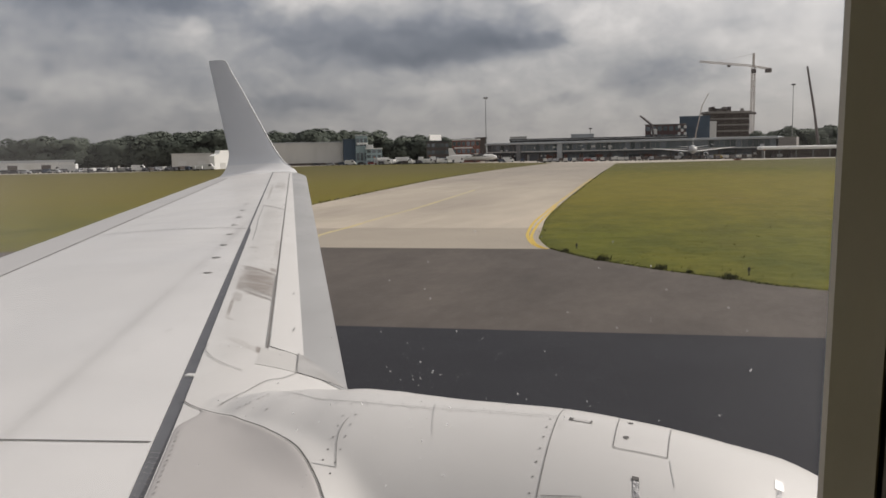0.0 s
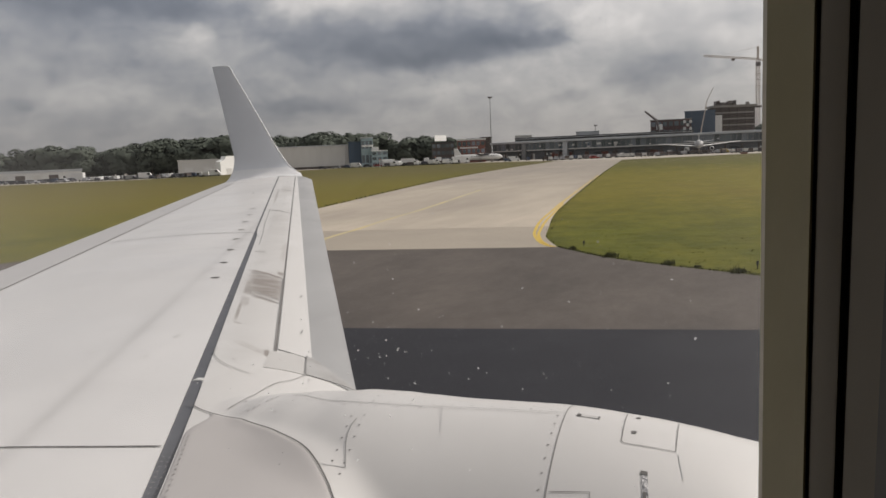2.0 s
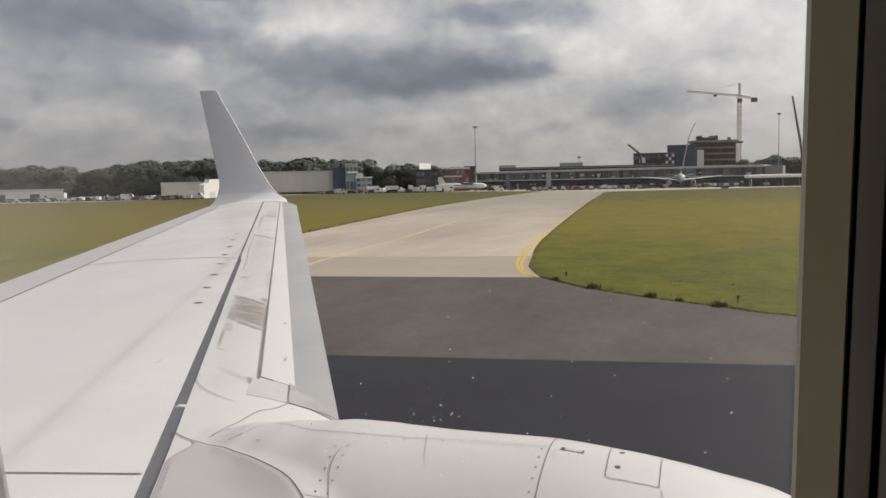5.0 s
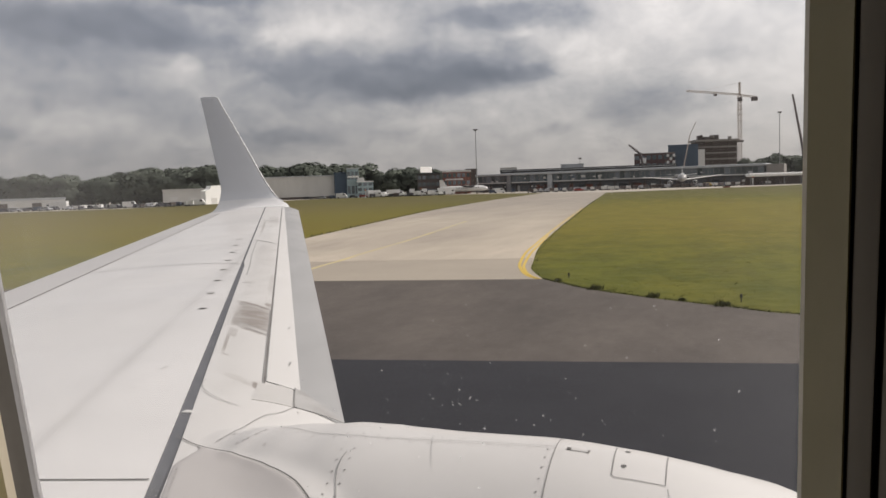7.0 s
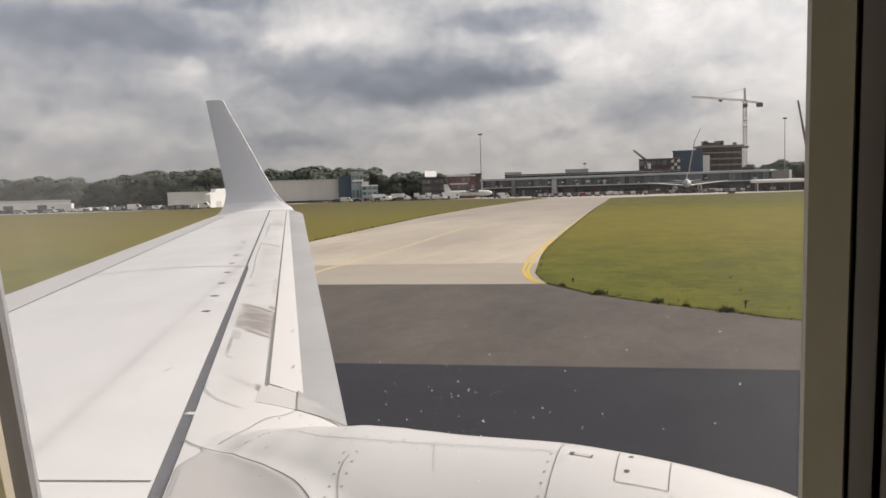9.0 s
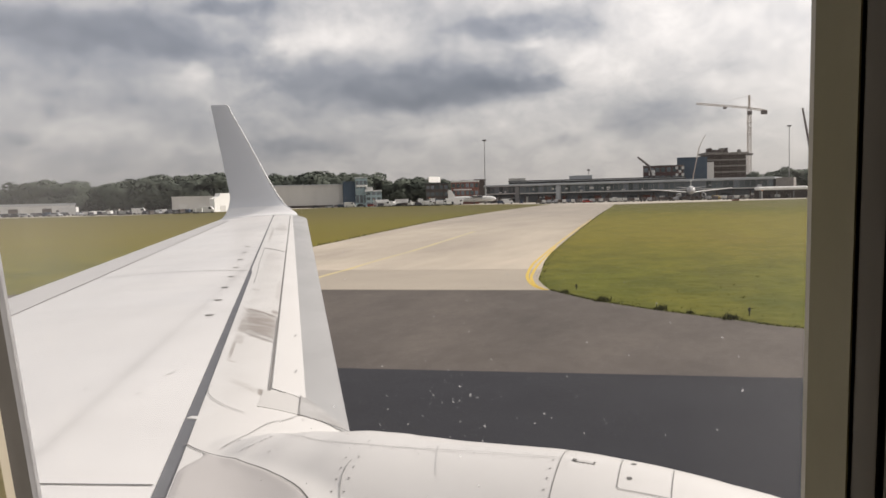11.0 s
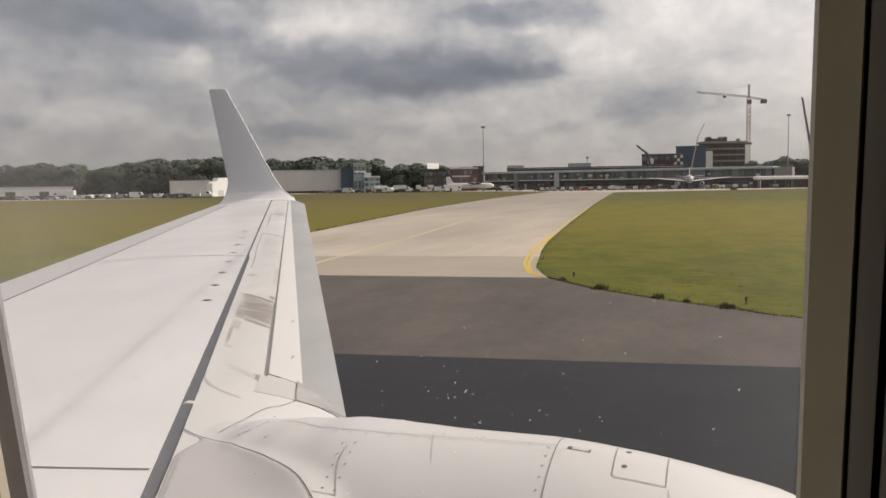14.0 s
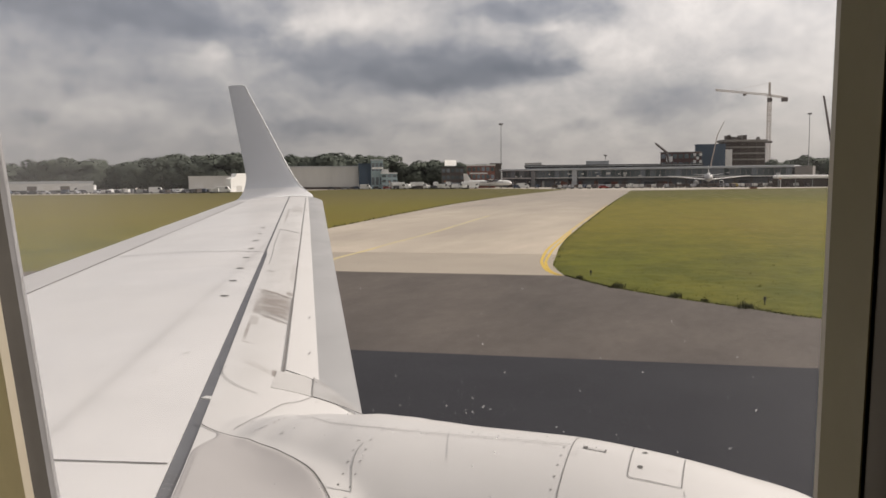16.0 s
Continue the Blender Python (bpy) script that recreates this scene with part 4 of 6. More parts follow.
put("fuselage", mesh("fuselage", v, f), M["fuselage"], airliner, "unseen fuselage skin round the cabin window, coloured dark against bounced light")

# ---------------------------------------------------------------- ground


def grass_material(name, lush, dry, dark, island=False):
    """Mown grass: wide dry and lush areas, streaks, and small clumps."""
    m = bpy.data.materials.new(name)
    m.use_nodes = True
    t = m.node_tree
    b = t.nodes["Principled BSDF"]
    tc = t.nodes.new("ShaderNodeTexCoord")
    cols = lush
    for scale, stretch, lo, hi, amount, other in ((0.022, (1.0, 0.5, 1), 0.40, 0.62, 0.75, dry), (0.13, (1.0, 0.4, 1), 0.42, 0.66, 0.65, dry), (0.30, (1.0, 0.6, 1), 0.42, 0.60, 0.75, dark),
                                                  (0.9, (1, 0.5, 1), 0.44, 0.66, 0.50, dark), (2.6, (1, 0.5, 1), 0.44, 0.70, 0.38, dark), (5.5, (1, 0.6, 1), 0.45, 0.72, 0.25, dry),
                                                  (0.055, (1.0, 0.35, 1), 0.52, 0.66, 0.60, (0.105, 0.080, 0.028))):
        mp = t.nodes.new("ShaderNodeMapping")
        mp.inputs[3].default_value = stretch
        t.links.new(tc.outputs["Object"], mp.inputs[0])
        n = node(t, "ShaderNodeTexNoise", Scale=scale, Detail=5.0, Roughness=0.6)
        t.links.new(mp.outputs[0], n.inputs[0])
        f = ramp(t, n.outputs[0], [(lo, (0, 0, 0)), (hi, (1, 1, 1))])
        cols = blend(t, "MIX", maths(t, "MULTIPLY", f, amount), cols, other)
    # a yellower belt in mid field, browner towards the tail, darker brown with distance
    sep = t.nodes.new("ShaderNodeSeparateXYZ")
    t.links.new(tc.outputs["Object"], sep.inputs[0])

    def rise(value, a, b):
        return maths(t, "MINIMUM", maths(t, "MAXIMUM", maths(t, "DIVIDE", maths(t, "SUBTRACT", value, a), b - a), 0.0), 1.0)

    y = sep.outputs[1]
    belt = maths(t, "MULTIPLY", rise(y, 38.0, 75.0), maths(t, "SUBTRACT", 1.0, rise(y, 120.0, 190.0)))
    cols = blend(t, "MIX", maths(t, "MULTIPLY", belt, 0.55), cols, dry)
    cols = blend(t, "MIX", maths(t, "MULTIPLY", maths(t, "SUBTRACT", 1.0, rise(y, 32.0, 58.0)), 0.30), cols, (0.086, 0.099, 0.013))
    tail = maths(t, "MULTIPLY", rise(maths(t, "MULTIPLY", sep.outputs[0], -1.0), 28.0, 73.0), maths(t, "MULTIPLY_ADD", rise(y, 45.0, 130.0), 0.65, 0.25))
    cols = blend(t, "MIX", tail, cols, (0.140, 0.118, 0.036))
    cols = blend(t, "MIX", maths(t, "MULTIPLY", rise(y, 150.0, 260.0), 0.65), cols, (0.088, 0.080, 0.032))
    t.links.new(cols, b.inputs["Base Color"])
    b.inputs["Roughness"].default_value = 0.9
    b.inputs["Specular IOR Level"].default_value = 0.1
    return m


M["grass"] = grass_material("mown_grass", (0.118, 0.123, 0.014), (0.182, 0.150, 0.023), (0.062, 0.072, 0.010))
M["asphalt"] = material("dark_asphalt", (0.0235, 0.0245, 0.031), 0.85, fine=(25, 0.1), broad=(0.25, 0.12), bump=(60, 0.006), spec=0.2)
M["shoulder"] = material("worn_brown_asphalt", (0.131, 0.112, 0.099), 0.9, fine=(3.5, 0.18), broad=(0.28, 0.50), tint=(0.074, 0.065, 0.060), bump=(40, 0.008),
                         stretch=(0.9, 0.35, 1), spec=0.2)
M["concrete"] = material("pale_concrete", (0.53, 0.465, 0.38), 0.85, fine=(1.6, 0.10), broad=(0.12, 0.34), tint=(0.245, 0.22, 0.19), bump=(30, 0.004), spec=0.2, stretch=(1, 0.22, 1))
# rubber and dirt darken the taxiway towards the apron
t = M["concrete"].node_tree
cb = t.nodes["Principled BSDF"]
ctc, csep = t.nodes.new("ShaderNodeTexCoord"), t.nodes.new("ShaderNodeSeparateXYZ")
cn = node(t, "ShaderNodeTexNoise", Scale=0.05, Detail=4.0)
t.links.new(ctc.outputs["Object"], csep.inputs[0])
t.links.new(ctc.outputs["Object"], cn.inputs[0])
cf = maths(t, "DIVIDE", maths(t, "SUBTRACT", maths(t, "MULTIPLY_ADD", cn.outputs[0], 90.0, csep.outputs[1]), 100.0), 110.0)
cf = maths(t, "MULTIPLY", maths(t, "MINIMUM", maths(t, "MAXIMUM", cf, 0.0), 1.0), 0.65)
t.links.new(blend(t, "MIX", cf, cb.inputs["Base Color"].links[0].from_socket, (0.235, 0.215, 0.19)), cb.inputs["Base Color"])
M["concrete_old"] = material("stained_concrete", (0.385, 0.34, 0.28), 0.85, fine=(6, 0.06), broad=(0.15, 0.2), tint=(0.26, 0.235, 0.2), bump=(30, 0.004), spec=0.2)
M["apron"] = material("apron_concrete", (0.42, 0.385, 0.335), 0.85, fine=(1, 0.05), broad=(0.03, 0.15), bump=(0, 0), spec=0.2)
M["yellow"] = material("yellow_marking", (0.62, 0.42, 0.045), 0.7, fine=(12, 0.10), broad=(0.8, 0.12), tint=(0.45, 0.36, 0.15), bump=(0, 0))
M["faded"] = material("faded_yellow_marking", (0.60, 0.49, 0.22), 0.75, fine=(8, 0.12), broad=(0.12, 0.45), tint=(0.40, 0.36, 0.29), bump=(0, 0))

verts = [(3200 * math.cos(2 * math.pi * i / 64), 3200 * math.sin(2 * math.pi * i / 64), -0.03) for i in range(64)]
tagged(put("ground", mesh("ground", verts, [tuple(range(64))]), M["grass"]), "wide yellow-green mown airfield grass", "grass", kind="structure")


def smooth_line(pts, n=6):
    """A rounded line through plan points."""
    out = []
    p = [pts[0]] + list(pts) + [pts[-1]]
    for i in range(1, len(p) - 2):
        a, b, c, d = (Vector(q) for q in p[i - 1:i + 3])
        for k in range(n):
            s = k / n
            out.append(0.5 * ((2 * b) + (c - a) * s + (2 * a - 5 * b + 4 * c - d) * s * s + (3 * b - a - 3 * c + d) * s ** 3))
    out.append(Vector(pts[-1]))
    return out


def slab(name, pts, top, mat, label, category, depth=0.25):
    bm = bmesh.new()
    face = bm.faces.new([bm.verts.new((p[0], p[1], top)) for p in pts])
    bm.normal_update()
    if face.normal.z < 0:
        face.normal_flip()
    ext = bmesh.ops.extrude_face_region(bm, geom=[face])
    for e in ext["geom"]:
        if isinstance(e, bmesh.types.BMVert):
            e.co.z -= depth
    bmesh.ops.recalc_face_normals(bm, faces=bm.faces)
    bmesh.ops.triangulate(bm, faces=bm.faces)
    me = bpy.data.meshes.new(name)
    bm.to_mesh(me)
    bm.free()
    return tagged(put(name, me, mat), label, category, kind="structure")


def stripe(name, pts, width, mat, label, z=0.006):
    fine = smooth_line(pts)
    rows = []
    for i, p in enumerate(fine):
        d = (fine[min(i + 1, len(fine) - 1)] - fine[max(i - 1, 0)]).normalized()
        s = Vector((-d.y, d.x)) * width / 2
        rows.append([(p.x - s.x, p.y - s.y, z), (p.x + s.x, p.y + s.y, z)])
    return tagged(put(name, mesh(name, *grid(rows)), mat), label, "line marking", kind="structure")


EDGE_R = [(-5.86, 34.6), (-6.52, 36.6), (-7.2, 39.1), (-7.95, 44.3), (-8.85, 50.7), (-10.0, 62.0), (-12.9, 97.8), (-17.6, 160.0), (-24.8, 262.0), (-28.0, 305.0)]
EDGE_L = [(-58.0, 352.0), (-51.0, 230.0), (-43.7, 148.0), (-37.0, 100.0), (-31.6, 66.0), (-30.0, 56.0), (-29.0, 46.0), (-28.5, 38.0), (-28.8, 33.6)]
grass_edge = smooth_line([(-5.86, 34.6), (-4.6, 32.7), (-3.5, 31.2), (-1.4, 29.1), (1.2, 27.0), (2.9, 25.7), (8.0, 23.8), (20.0, 23.2), (60.0, 26.3), (300.0, 46.0)])
slab("runway", [(-400, -14.1), (300, 43.3), (300, -60), (-400, -60)], 0.0, M["asphalt"], "dark smooth asphalt under the aircraft", "asphalt")
slab("shoulder", [(300, 43.3)] + [tuple(p) for p in grass_edge[::-1]] + [(-28.8, 33.1), (-30.5, 29.5), (-36, 25.5), (-60, 20), (-400, -8), (-400, -14.1)], 0.0, M["shoulder"],
     "worn brown-grey asphalt shoulder with faint tyre marks", "asphalt")
first = [(-28.8, 33.1), (-5.86, 34.6), (-6.52, 36.6), (-7.2, 39.1), (-7.95, 44.3), (-28.9, 42.6), (-28.5, 38.0)]
slab("taxiway_apron_joint", first, 0.0, M["concrete_old"], "older stained strip of pale concrete taxiway", "concrete")
right = [tuple(p) for p in smooth_line(EDGE_R[2:])]
right = [(-7.95, 44.35)] + [p for p in right if p[1] > 44.8]
left = [p for p in [tuple(q) for q in smooth_line(EDGE_L)] if p[1] > 43.2] + [(-28.9, 42.65)]
slab("taxiway", right + left, 0.0, M["concrete"], "pale concrete taxiway leading to the apron", "taxiway")
slab("apron", [(-28.0, 305.2), (41.8, 362), (160, 440), (420, 600), (420, 900), (-700, 900), (-700, 150), (-310, 215), (-262, 240), (-200, 262),
               (-190, 330), (-178, 392), (-130, 405), (-90, 385), (-58, 352.2)], 0.0, M["apron"], "pale concrete apron in front of the terminal", "apron")
YL = [(-6.12, 34.65), (-6.55, 35.43), (-7.12, 36.95), (-7.78, 39.5), (-8.22, 41.8), (-9.1, 48.1), (-9.8, 56.0), (-10.5, 64.0), (-12.55, 90.5), (-15.5, 130.0)]
stripe("edge_line", YL, 0.16, M["yellow"], "yellow painted taxiway edge line")
stripe("edge_line", [(x + k, y - 0.03) for k, (x, y) in zip((0.12, 0.14, 0.15, 0.19, 0.25, 0.33, 0.28, 0.17), YL)], 0.15, M["yellow"], "yellow painted taxiway edge line")
stripe("centre_line", [(-17.9, 34.6), (-18.77, 39.89), (-19.07, 43.94), (-19.61, 48.77), (-20.07, 54.13), (-20.75, 62.04), (-22.87, 80.56), (-24.2, 92.0)], 0.30, M["faded"], "faded yellow taxiway centre line")

# ---------------------------------------------------------------- far side of the airfield
AXIS = 17.0
FX, FY2 = -math.sin(radians(AXIS)), math.cos(radians(AXIS))


def site(b, depth):
    """A place on the ground: depth along the main line of sight, b sideways in 1474ths of the depth."""
    r = b * depth / 1474.0
    return (r * FY2 + depth * FX, -r * FX + depth * FY2)


def metres(b, depth):
    return b * depth / 1474.0


M["shed"] = material("pale_cladding", (0.66, 0.66, 0.65), 0.6, fine=(1.5, 0.04), broad=(0.12, 0.12), bump=(0, 0), stretch=(3, 3, 0.4))
M["hangar"] = material("grey_cladding", (0.60, 0.595, 0.575), 0.6, fine=(1.2, 0.04), broad=(0.1, 0.12), bump=(0, 0), stretch=(3, 3, 0.4))
M["bright"] = material("bright_white_panel", (0.9, 0.9, 0.88), 0.5, bump=(0, 0))
M["navy"] = material("dark_blue_cladding", (0.060, 0.098, 0.150), 0.5, fine=(1, 0.1), broad=(0.2, 0.2), bump=(0, 0))
M["teal"] = material("teal_glass", (0.36, 0.47, 0.50), 0.25, fine=(0.8, 0.1), broad=(0.3, 0.2), bump=(0, 0))
M["pane"] = material("dark_facade_glass", (0.16, 0.19, 0.21), 0.22, fine=(0.5, 0.1), broad=(0.15, 0.2), bump=(0, 0), vary=0.5)
M["brick"] = material("red_brick", (0.21, 0.085, 0.065), 0.8, fine=(2, 0.1), broad=(0.2, 0.2), bump=(0, 0))
M["rust"] = material("red_brown_panels", (0.115, 0.062, 0.060), 0.7, fine=(1, 0.15), broad=(0.2, 0.25), bump=(0, 0))
M["umber"] = material("dark_brown_wall", (0.095, 0.075, 0.068), 0.7, fine=(1, 0.15), broad=(0.2, 0.25), bump=(0, 0))
M["rooflight"] = material("pale_roof_metal", (0.50, 0.525, 0.55), 0.45, 0.2, fine=(0.8, 0.05), broad=(0.1, 0.2), bump=(0, 0))
M["roofdark"] = material("dark_roof", (0.055, 0.06, 0.065), 0.7, fine=(0.8, 0.1), broad=(0.1, 0.25), bump=(0, 0))
M["slate"] = material("slate_grey_wall", (0.135, 0.145, 0.158), 0.6, fine=(1, 0.15), broad=(0.2, 0.25), bump=(0, 0))
M["cement"] = material("raw_concrete", (0.26, 0.245, 0.23), 0.85, fine=(1, 0.1), broad=(0.2, 0.25), bump=(0, 0))
M["mullion"] = material("grey_mullion", (0.24, 0.25, 0.26), 0.5, 0.2, bump=(0, 0))
M["steel"] = material("galvanised_mast", (0.27, 0.28, 0.28), 0.5, 0.4, bump=(0, 0))
M["crane_white"] = material("tower_crane_paint", (0.50, 0.44, 0.40), 0.5, bump=(0, 0))
M["crane_dark"] = material("crane_boom_paint", (0.12, 0.10, 0.10), 0.5, bump=(0, 0))
M["tyre"] = material("tyre", (0.02, 0.02, 0.02), 0.8, bump=(0, 0))
M["carglass"] = material("car_glass", (0.02, 0.025, 0.03), 0.1, bump=(0, 0))
for nm, c in (("van_white", (0.75, 0.75, 0.74)), ("car_dark", (0.05, 0.05, 0.06)), ("car_silver", (0.35, 0.36, 0.38)), ("car_red", (0.35, 0.04, 0.03)),
              ("loader_yellow", (0.34, 0.25, 0.05)), ("tug_blue", (0.05, 0.07, 0.11)), ("orange", (0.55, 0.17, 0.03))):
    M[nm] = material(nm, c, 0.35, fine=(3, 0.04), broad=(0.6, 0.08), bump=(0, 0))
# white fuselage coloured grey to show it in shade
M["jet_shaded"] = material("shaded_white_fuselage", (0.42, 0.42, 0.42), 0.35, fine=(2, 0.05), broad=(0.4, 0.1), bump=(0, 0))
M["bark"] = material("bark", (0.06, 0.045, 0.03), 0.9, bump=(0, 0))
# leaves lightened and blued to stand in for haze at that distance
M["leaf"] = material("hazed_foliage", (0.098, 0.114, 0.094), 0.85, fine=(0.5, 0.05), broad=(0.07, 0.25), tint=(0.080, 0.096, 0.074), bump=(0, 0), spec=0.1, vary=0.06, island=True)


NEST = dict(lamp="lamp_ring", trolley="jib", counterweight="counter_jib", main_wheel="main_leg", nose_wheel="nose_leg", window_row="fuselage", windscreen="fuselage",
            side_window="body", climbing_collar="mast", tie_rods="apex", dock_door="wall", shed_door="wall", cladding_rib="wall", plinth="wall", pale_band="wall", white_band="wall",
            white_panel="wall", pale_panel="wall", sheet_seam="wall", door="shell")


def nest(ob):
    """Hang a thing's small pieces under the part that carries them."""
    kids = list(ob.children)
    for o in kids:
        want = NEST.get(o.name.split(".")[0])
        if want:
            mid = [k for k in kids if k.name.split(".")[0] == want]
            if mid:
                o.parent = min(mid, key=lambda k: abs(k.data.vertices[0].co.y - o.data.vertices[0].co.y))
    return ob


# ---- buildings
def building(name, b0, b1, depth, top, deep, wall, label, roof="roofdark", category="building", turn=0.0, eave=0.3, roof_h=0.5, bays=0, storeys=0, pane="pane"):
    """A flat-roofed block whose front runs from b0 to b1; bays x storeys windows in that front."""
    x, y = site((b0 + b1) / 2, depth)
    face = math.atan(-(b0 + b1) / 2 / 1474.0)
    w = metres(b1 - b0, depth) * math.cos(face)
    ob = thing(name, (x, y, 0), AXIS + math.degrees(face) + turn, label, category)
    part("wall", boxed(-w / 2, w / 2, 0, deep, -0.2, top - roof_h), M[wall], ob)
    part("roof", boxed(-w / 2 - eave, w / 2 + eave, -eave, deep + eave, top - roof_h, top, bevel=0.06), M[roof], ob)
    if bays:
        bw, sh = w / bays, (top - roof_h) / storeys
        me = None
        for j in range(storeys):
            for i in range(bays):
                cx, cz = -w / 2 + bw * (i + 0.5), sh * (j + 0.55)
                if me is None:
                    bm = boxed(-bw * 0.36, bw * 0.36, -0.06, 0.05, -sh * 0.27, sh * 0.27)
                    me = bpy.data.meshes.new("window")
                    bm.to_mesh(me)
                    bm.free()
                    me.materials.append(M[pane])
                o = new("window", me)
                o.parent = ob
                o.location = (cx, 0, cz)
    return ob


shed = building("storage_shed", -830, -643, 340, 5.1, 14, "shed", "long low pale storage shed with doors", roof="rooflight", roof_h=0.9, category="shed")
for i in range(6):
    part("shed_door", boxed(-18 + 6.2 * i, -18 + 6.2 * i + 3.6, -0.08, 0.05, 0.0, 3.1, bevel=0.02), M["hangar"] if i % 2 else M["umber"], shed)
grey_store = building("grey_store", -474, -402, 372, 7.0, 16, "hangar", "plain grey flat-roofed store building", roof="hangar", roof_h=0.4, category="store")
part("dock_door", boxed(-6, -2.5, -0.1, 0.05, 0, 3.6, bevel=0.03), M["shed"], grey_store)
part("dock_door", boxed(2.0, 5.5, -0.1, 0.05, 0, 3.6, bevel=0.03), M["shed"], grey_store)

# white shelter with a slanting roof
x, y = site(-383, 360)
hut = thing("white_shelter", (x, y, 0), AXIS + 70, "bright white shelter with a slanting end", "shelter")
bm = bmesh.new()
prof = [(-6.6, 0), (6.6, 0), (6.6, 8.0), (-2.2, 7.9), (-3.0, 6.6), (-6.6, 5.6)]
lo = [bm.verts.new((px, 0, pz)) for px, pz in prof]
hi = [bm.verts.new((px, 2.5, pz)) for px, pz in prof]
bm.faces.new(lo)
bm.faces.new(hi[::-1])
for i in range(6):
    bm.faces.new((lo[i], hi[i], hi[(i + 1) % 6], lo[(i + 1) % 6]))
bmesh.ops.recalc_face_normals(bm, faces=bm.faces)
part("shell", bm, M["bright"], hut)
part("door", boxed(-2.6, 1.5, -0.08, 0.05, 0, 2.6, bevel=0.03), M["hangar"], hut)

big = building("cargo_hangar", -306, -172, 440, 12.2, 34, "hangar", "large grey cargo hangar with a flat roof", roof="rooflight", roof_h=0.5, category="hangar")
for i in range(9):
    xx = -20 + 40 * (i + 0.5) / 9
    part("cladding_rib", boxed(xx - 0.08, xx + 0.08, -0.1, 0.05, 1.3, 11.6), M["hangar"], big)
part("plinth", boxed(-20, 20, -0.14, 0.05, 0, 1.2), M["umber"], big)
building("stair_block", -172, -150, 441, 13.4, 12, "navy", "tall dark blue windowless block beside the hangar", roof="navy", category="tower block")
tower = building("glass_office", -150, -129, 438, 15.4, 10, "teal", "small teal glass office tower with a white band", roof="rooflight", category="office", bays=3, storeys=2)
part("white_band", boxed(-2.6, 3.2, -0.16, 0.05, 10.4, 11.4, bevel=0.03), M["bright"], tower)
low = building("white_annex", -132, -104, 434, 8.4, 9, "teal", "pale blue-green stepped annex of the office", roof="bright", category="annex", bays=3, storeys=3)
part("upper_step", boxed(-4.0, -0.4, 1, 8, 8.4, 10.2, bevel=0.05), M["shed"], low)
building("dark_office", -26, 14, 446, 11.5, 14, "umber", "low dark office block carrying a white billboard", roof="roofdark", category="office", bays=5, storeys=3)
x, y = site(-10, 440)
sign = thing("billboard", (x, y, 11.5), AXIS + 60, "blank bright white billboard on a dark roof", "billboard")
part("panel", boxed(-6.0, 6.0, -0.15, 0.15, 0.3, 3.3, bevel=0.05), M["bright"], sign)
for sx in (-2.2, 2.2):
    part("post", boxed(sx - 0.1, sx + 0.1, 0.16, 0.36, -0.1, 2.4), M["steel"], sign)
red = building("brick_office", 19, 68, 442, 12.4, 12, "brick", "red brick office with pale window bands", roof="shed", roof_h=0.8, category="office", bays=6, storeys=3)
for zz in (3.6, 7.4):
    part("pale_band", boxed(-6, 3.5, -0.15, 0.05, zz, zz + 0.7), M["shed"], red)

# terminal: long glazed pier, its front turned a little towards the right
ax, ay = site(81, 470)
bx, by = site(588, 400)
tl = math.hypot(bx - ax, by - ay)
term = thing("terminal", (ax, ay, 0), math.degrees(math.atan2(by - ay, bx - ax)), "long low glazed airport terminal with a pale metal roof edge", "terminal")
part("core", boxed(0, tl, 1.2, 30, -0.2, 9.0), M["slate"], term)
part("roof", boxed(-1.0, tl + 1.0, -1.6, 31, 8.95, 10.1, bevel=0.25), M["rooflight"], term, "pale metal roof with a thick edge")
part("gallery_floor", boxed(0, tl, -0.4, 1.2, 4.1, 4.75, bevel=0.05), M["roofdark"], term)
part("sill_band", boxed(0, tl, -0.25, 1.2, 4.75, 5.3), M["hangar"], term)
bay = tl / 58
bm = boxed(0.08, bay - 0.08, 0.35, 0.45, 5.3, 8.95)
pane_me = bpy.data.meshes.new("glass_pane")
bm.to_mesh(pane_me)
bm.free()
pane_me.materials.append(M["pane"])
bm = boxed(-0.08, 0.08, 0.1, 0.6, 5.3, 8.95)
mull_me = bpy.data.meshes.new("mullion")
bm.to_mesh(mull_me)
bm.free()
mull_me.materials.append(M["mullion"])
bm = boxed(-0.3, 0.3, -0.3, 0.3, -0.1, 4.1)
col_me = bpy.data.meshes.new("column")
bm.to_mesh(col_me)
bm.free()
col_me.materials.append(M["umber"])
for i in range(58):
    for nm, me in (("glass_pane", pane_me), ("mullion", mull_me)) + ((("column", col_me),) if i % 3 == 0 else ()):
        o = new(nm, me)
        o.parent = term
        o.location = (bay * i, 0, 0)
for s, w in ((0.118, 2.4), (0.275, 2.6)):
    part("stair_tower", boxed(tl * s, tl * s + w, -1.0, 1.0, 0, 8.9, bevel=0.05), M["mullion"] if s < 0.2 else M["rooflight"], term, "stair tower on the front")
rng = random.Random(14)
for i in range(34):
    s, w, lo_ = rng.uniform(0.01, 0.97) * tl, rng.uniform(0.6, 2.2), rng.choice((1.2, 2.4, 5.5, 6.6, 7.4))
    part("sign_panel", boxed(s, s + w, 0.20 if lo_ > 5 else 0.9, 0.34 if lo_ > 5 else 1.19, lo_, lo_ + rng.uniform(0.5, 1.1)), M[rng.choice(("shed", "hangar", "navy", "bright", "rooflight"))], term)
part("end_block", boxed(tl + 1.05, tl + 9, 0, 14, -0.1, 9.6, bevel=0.05), M["cement"], term, "raw concrete end block")
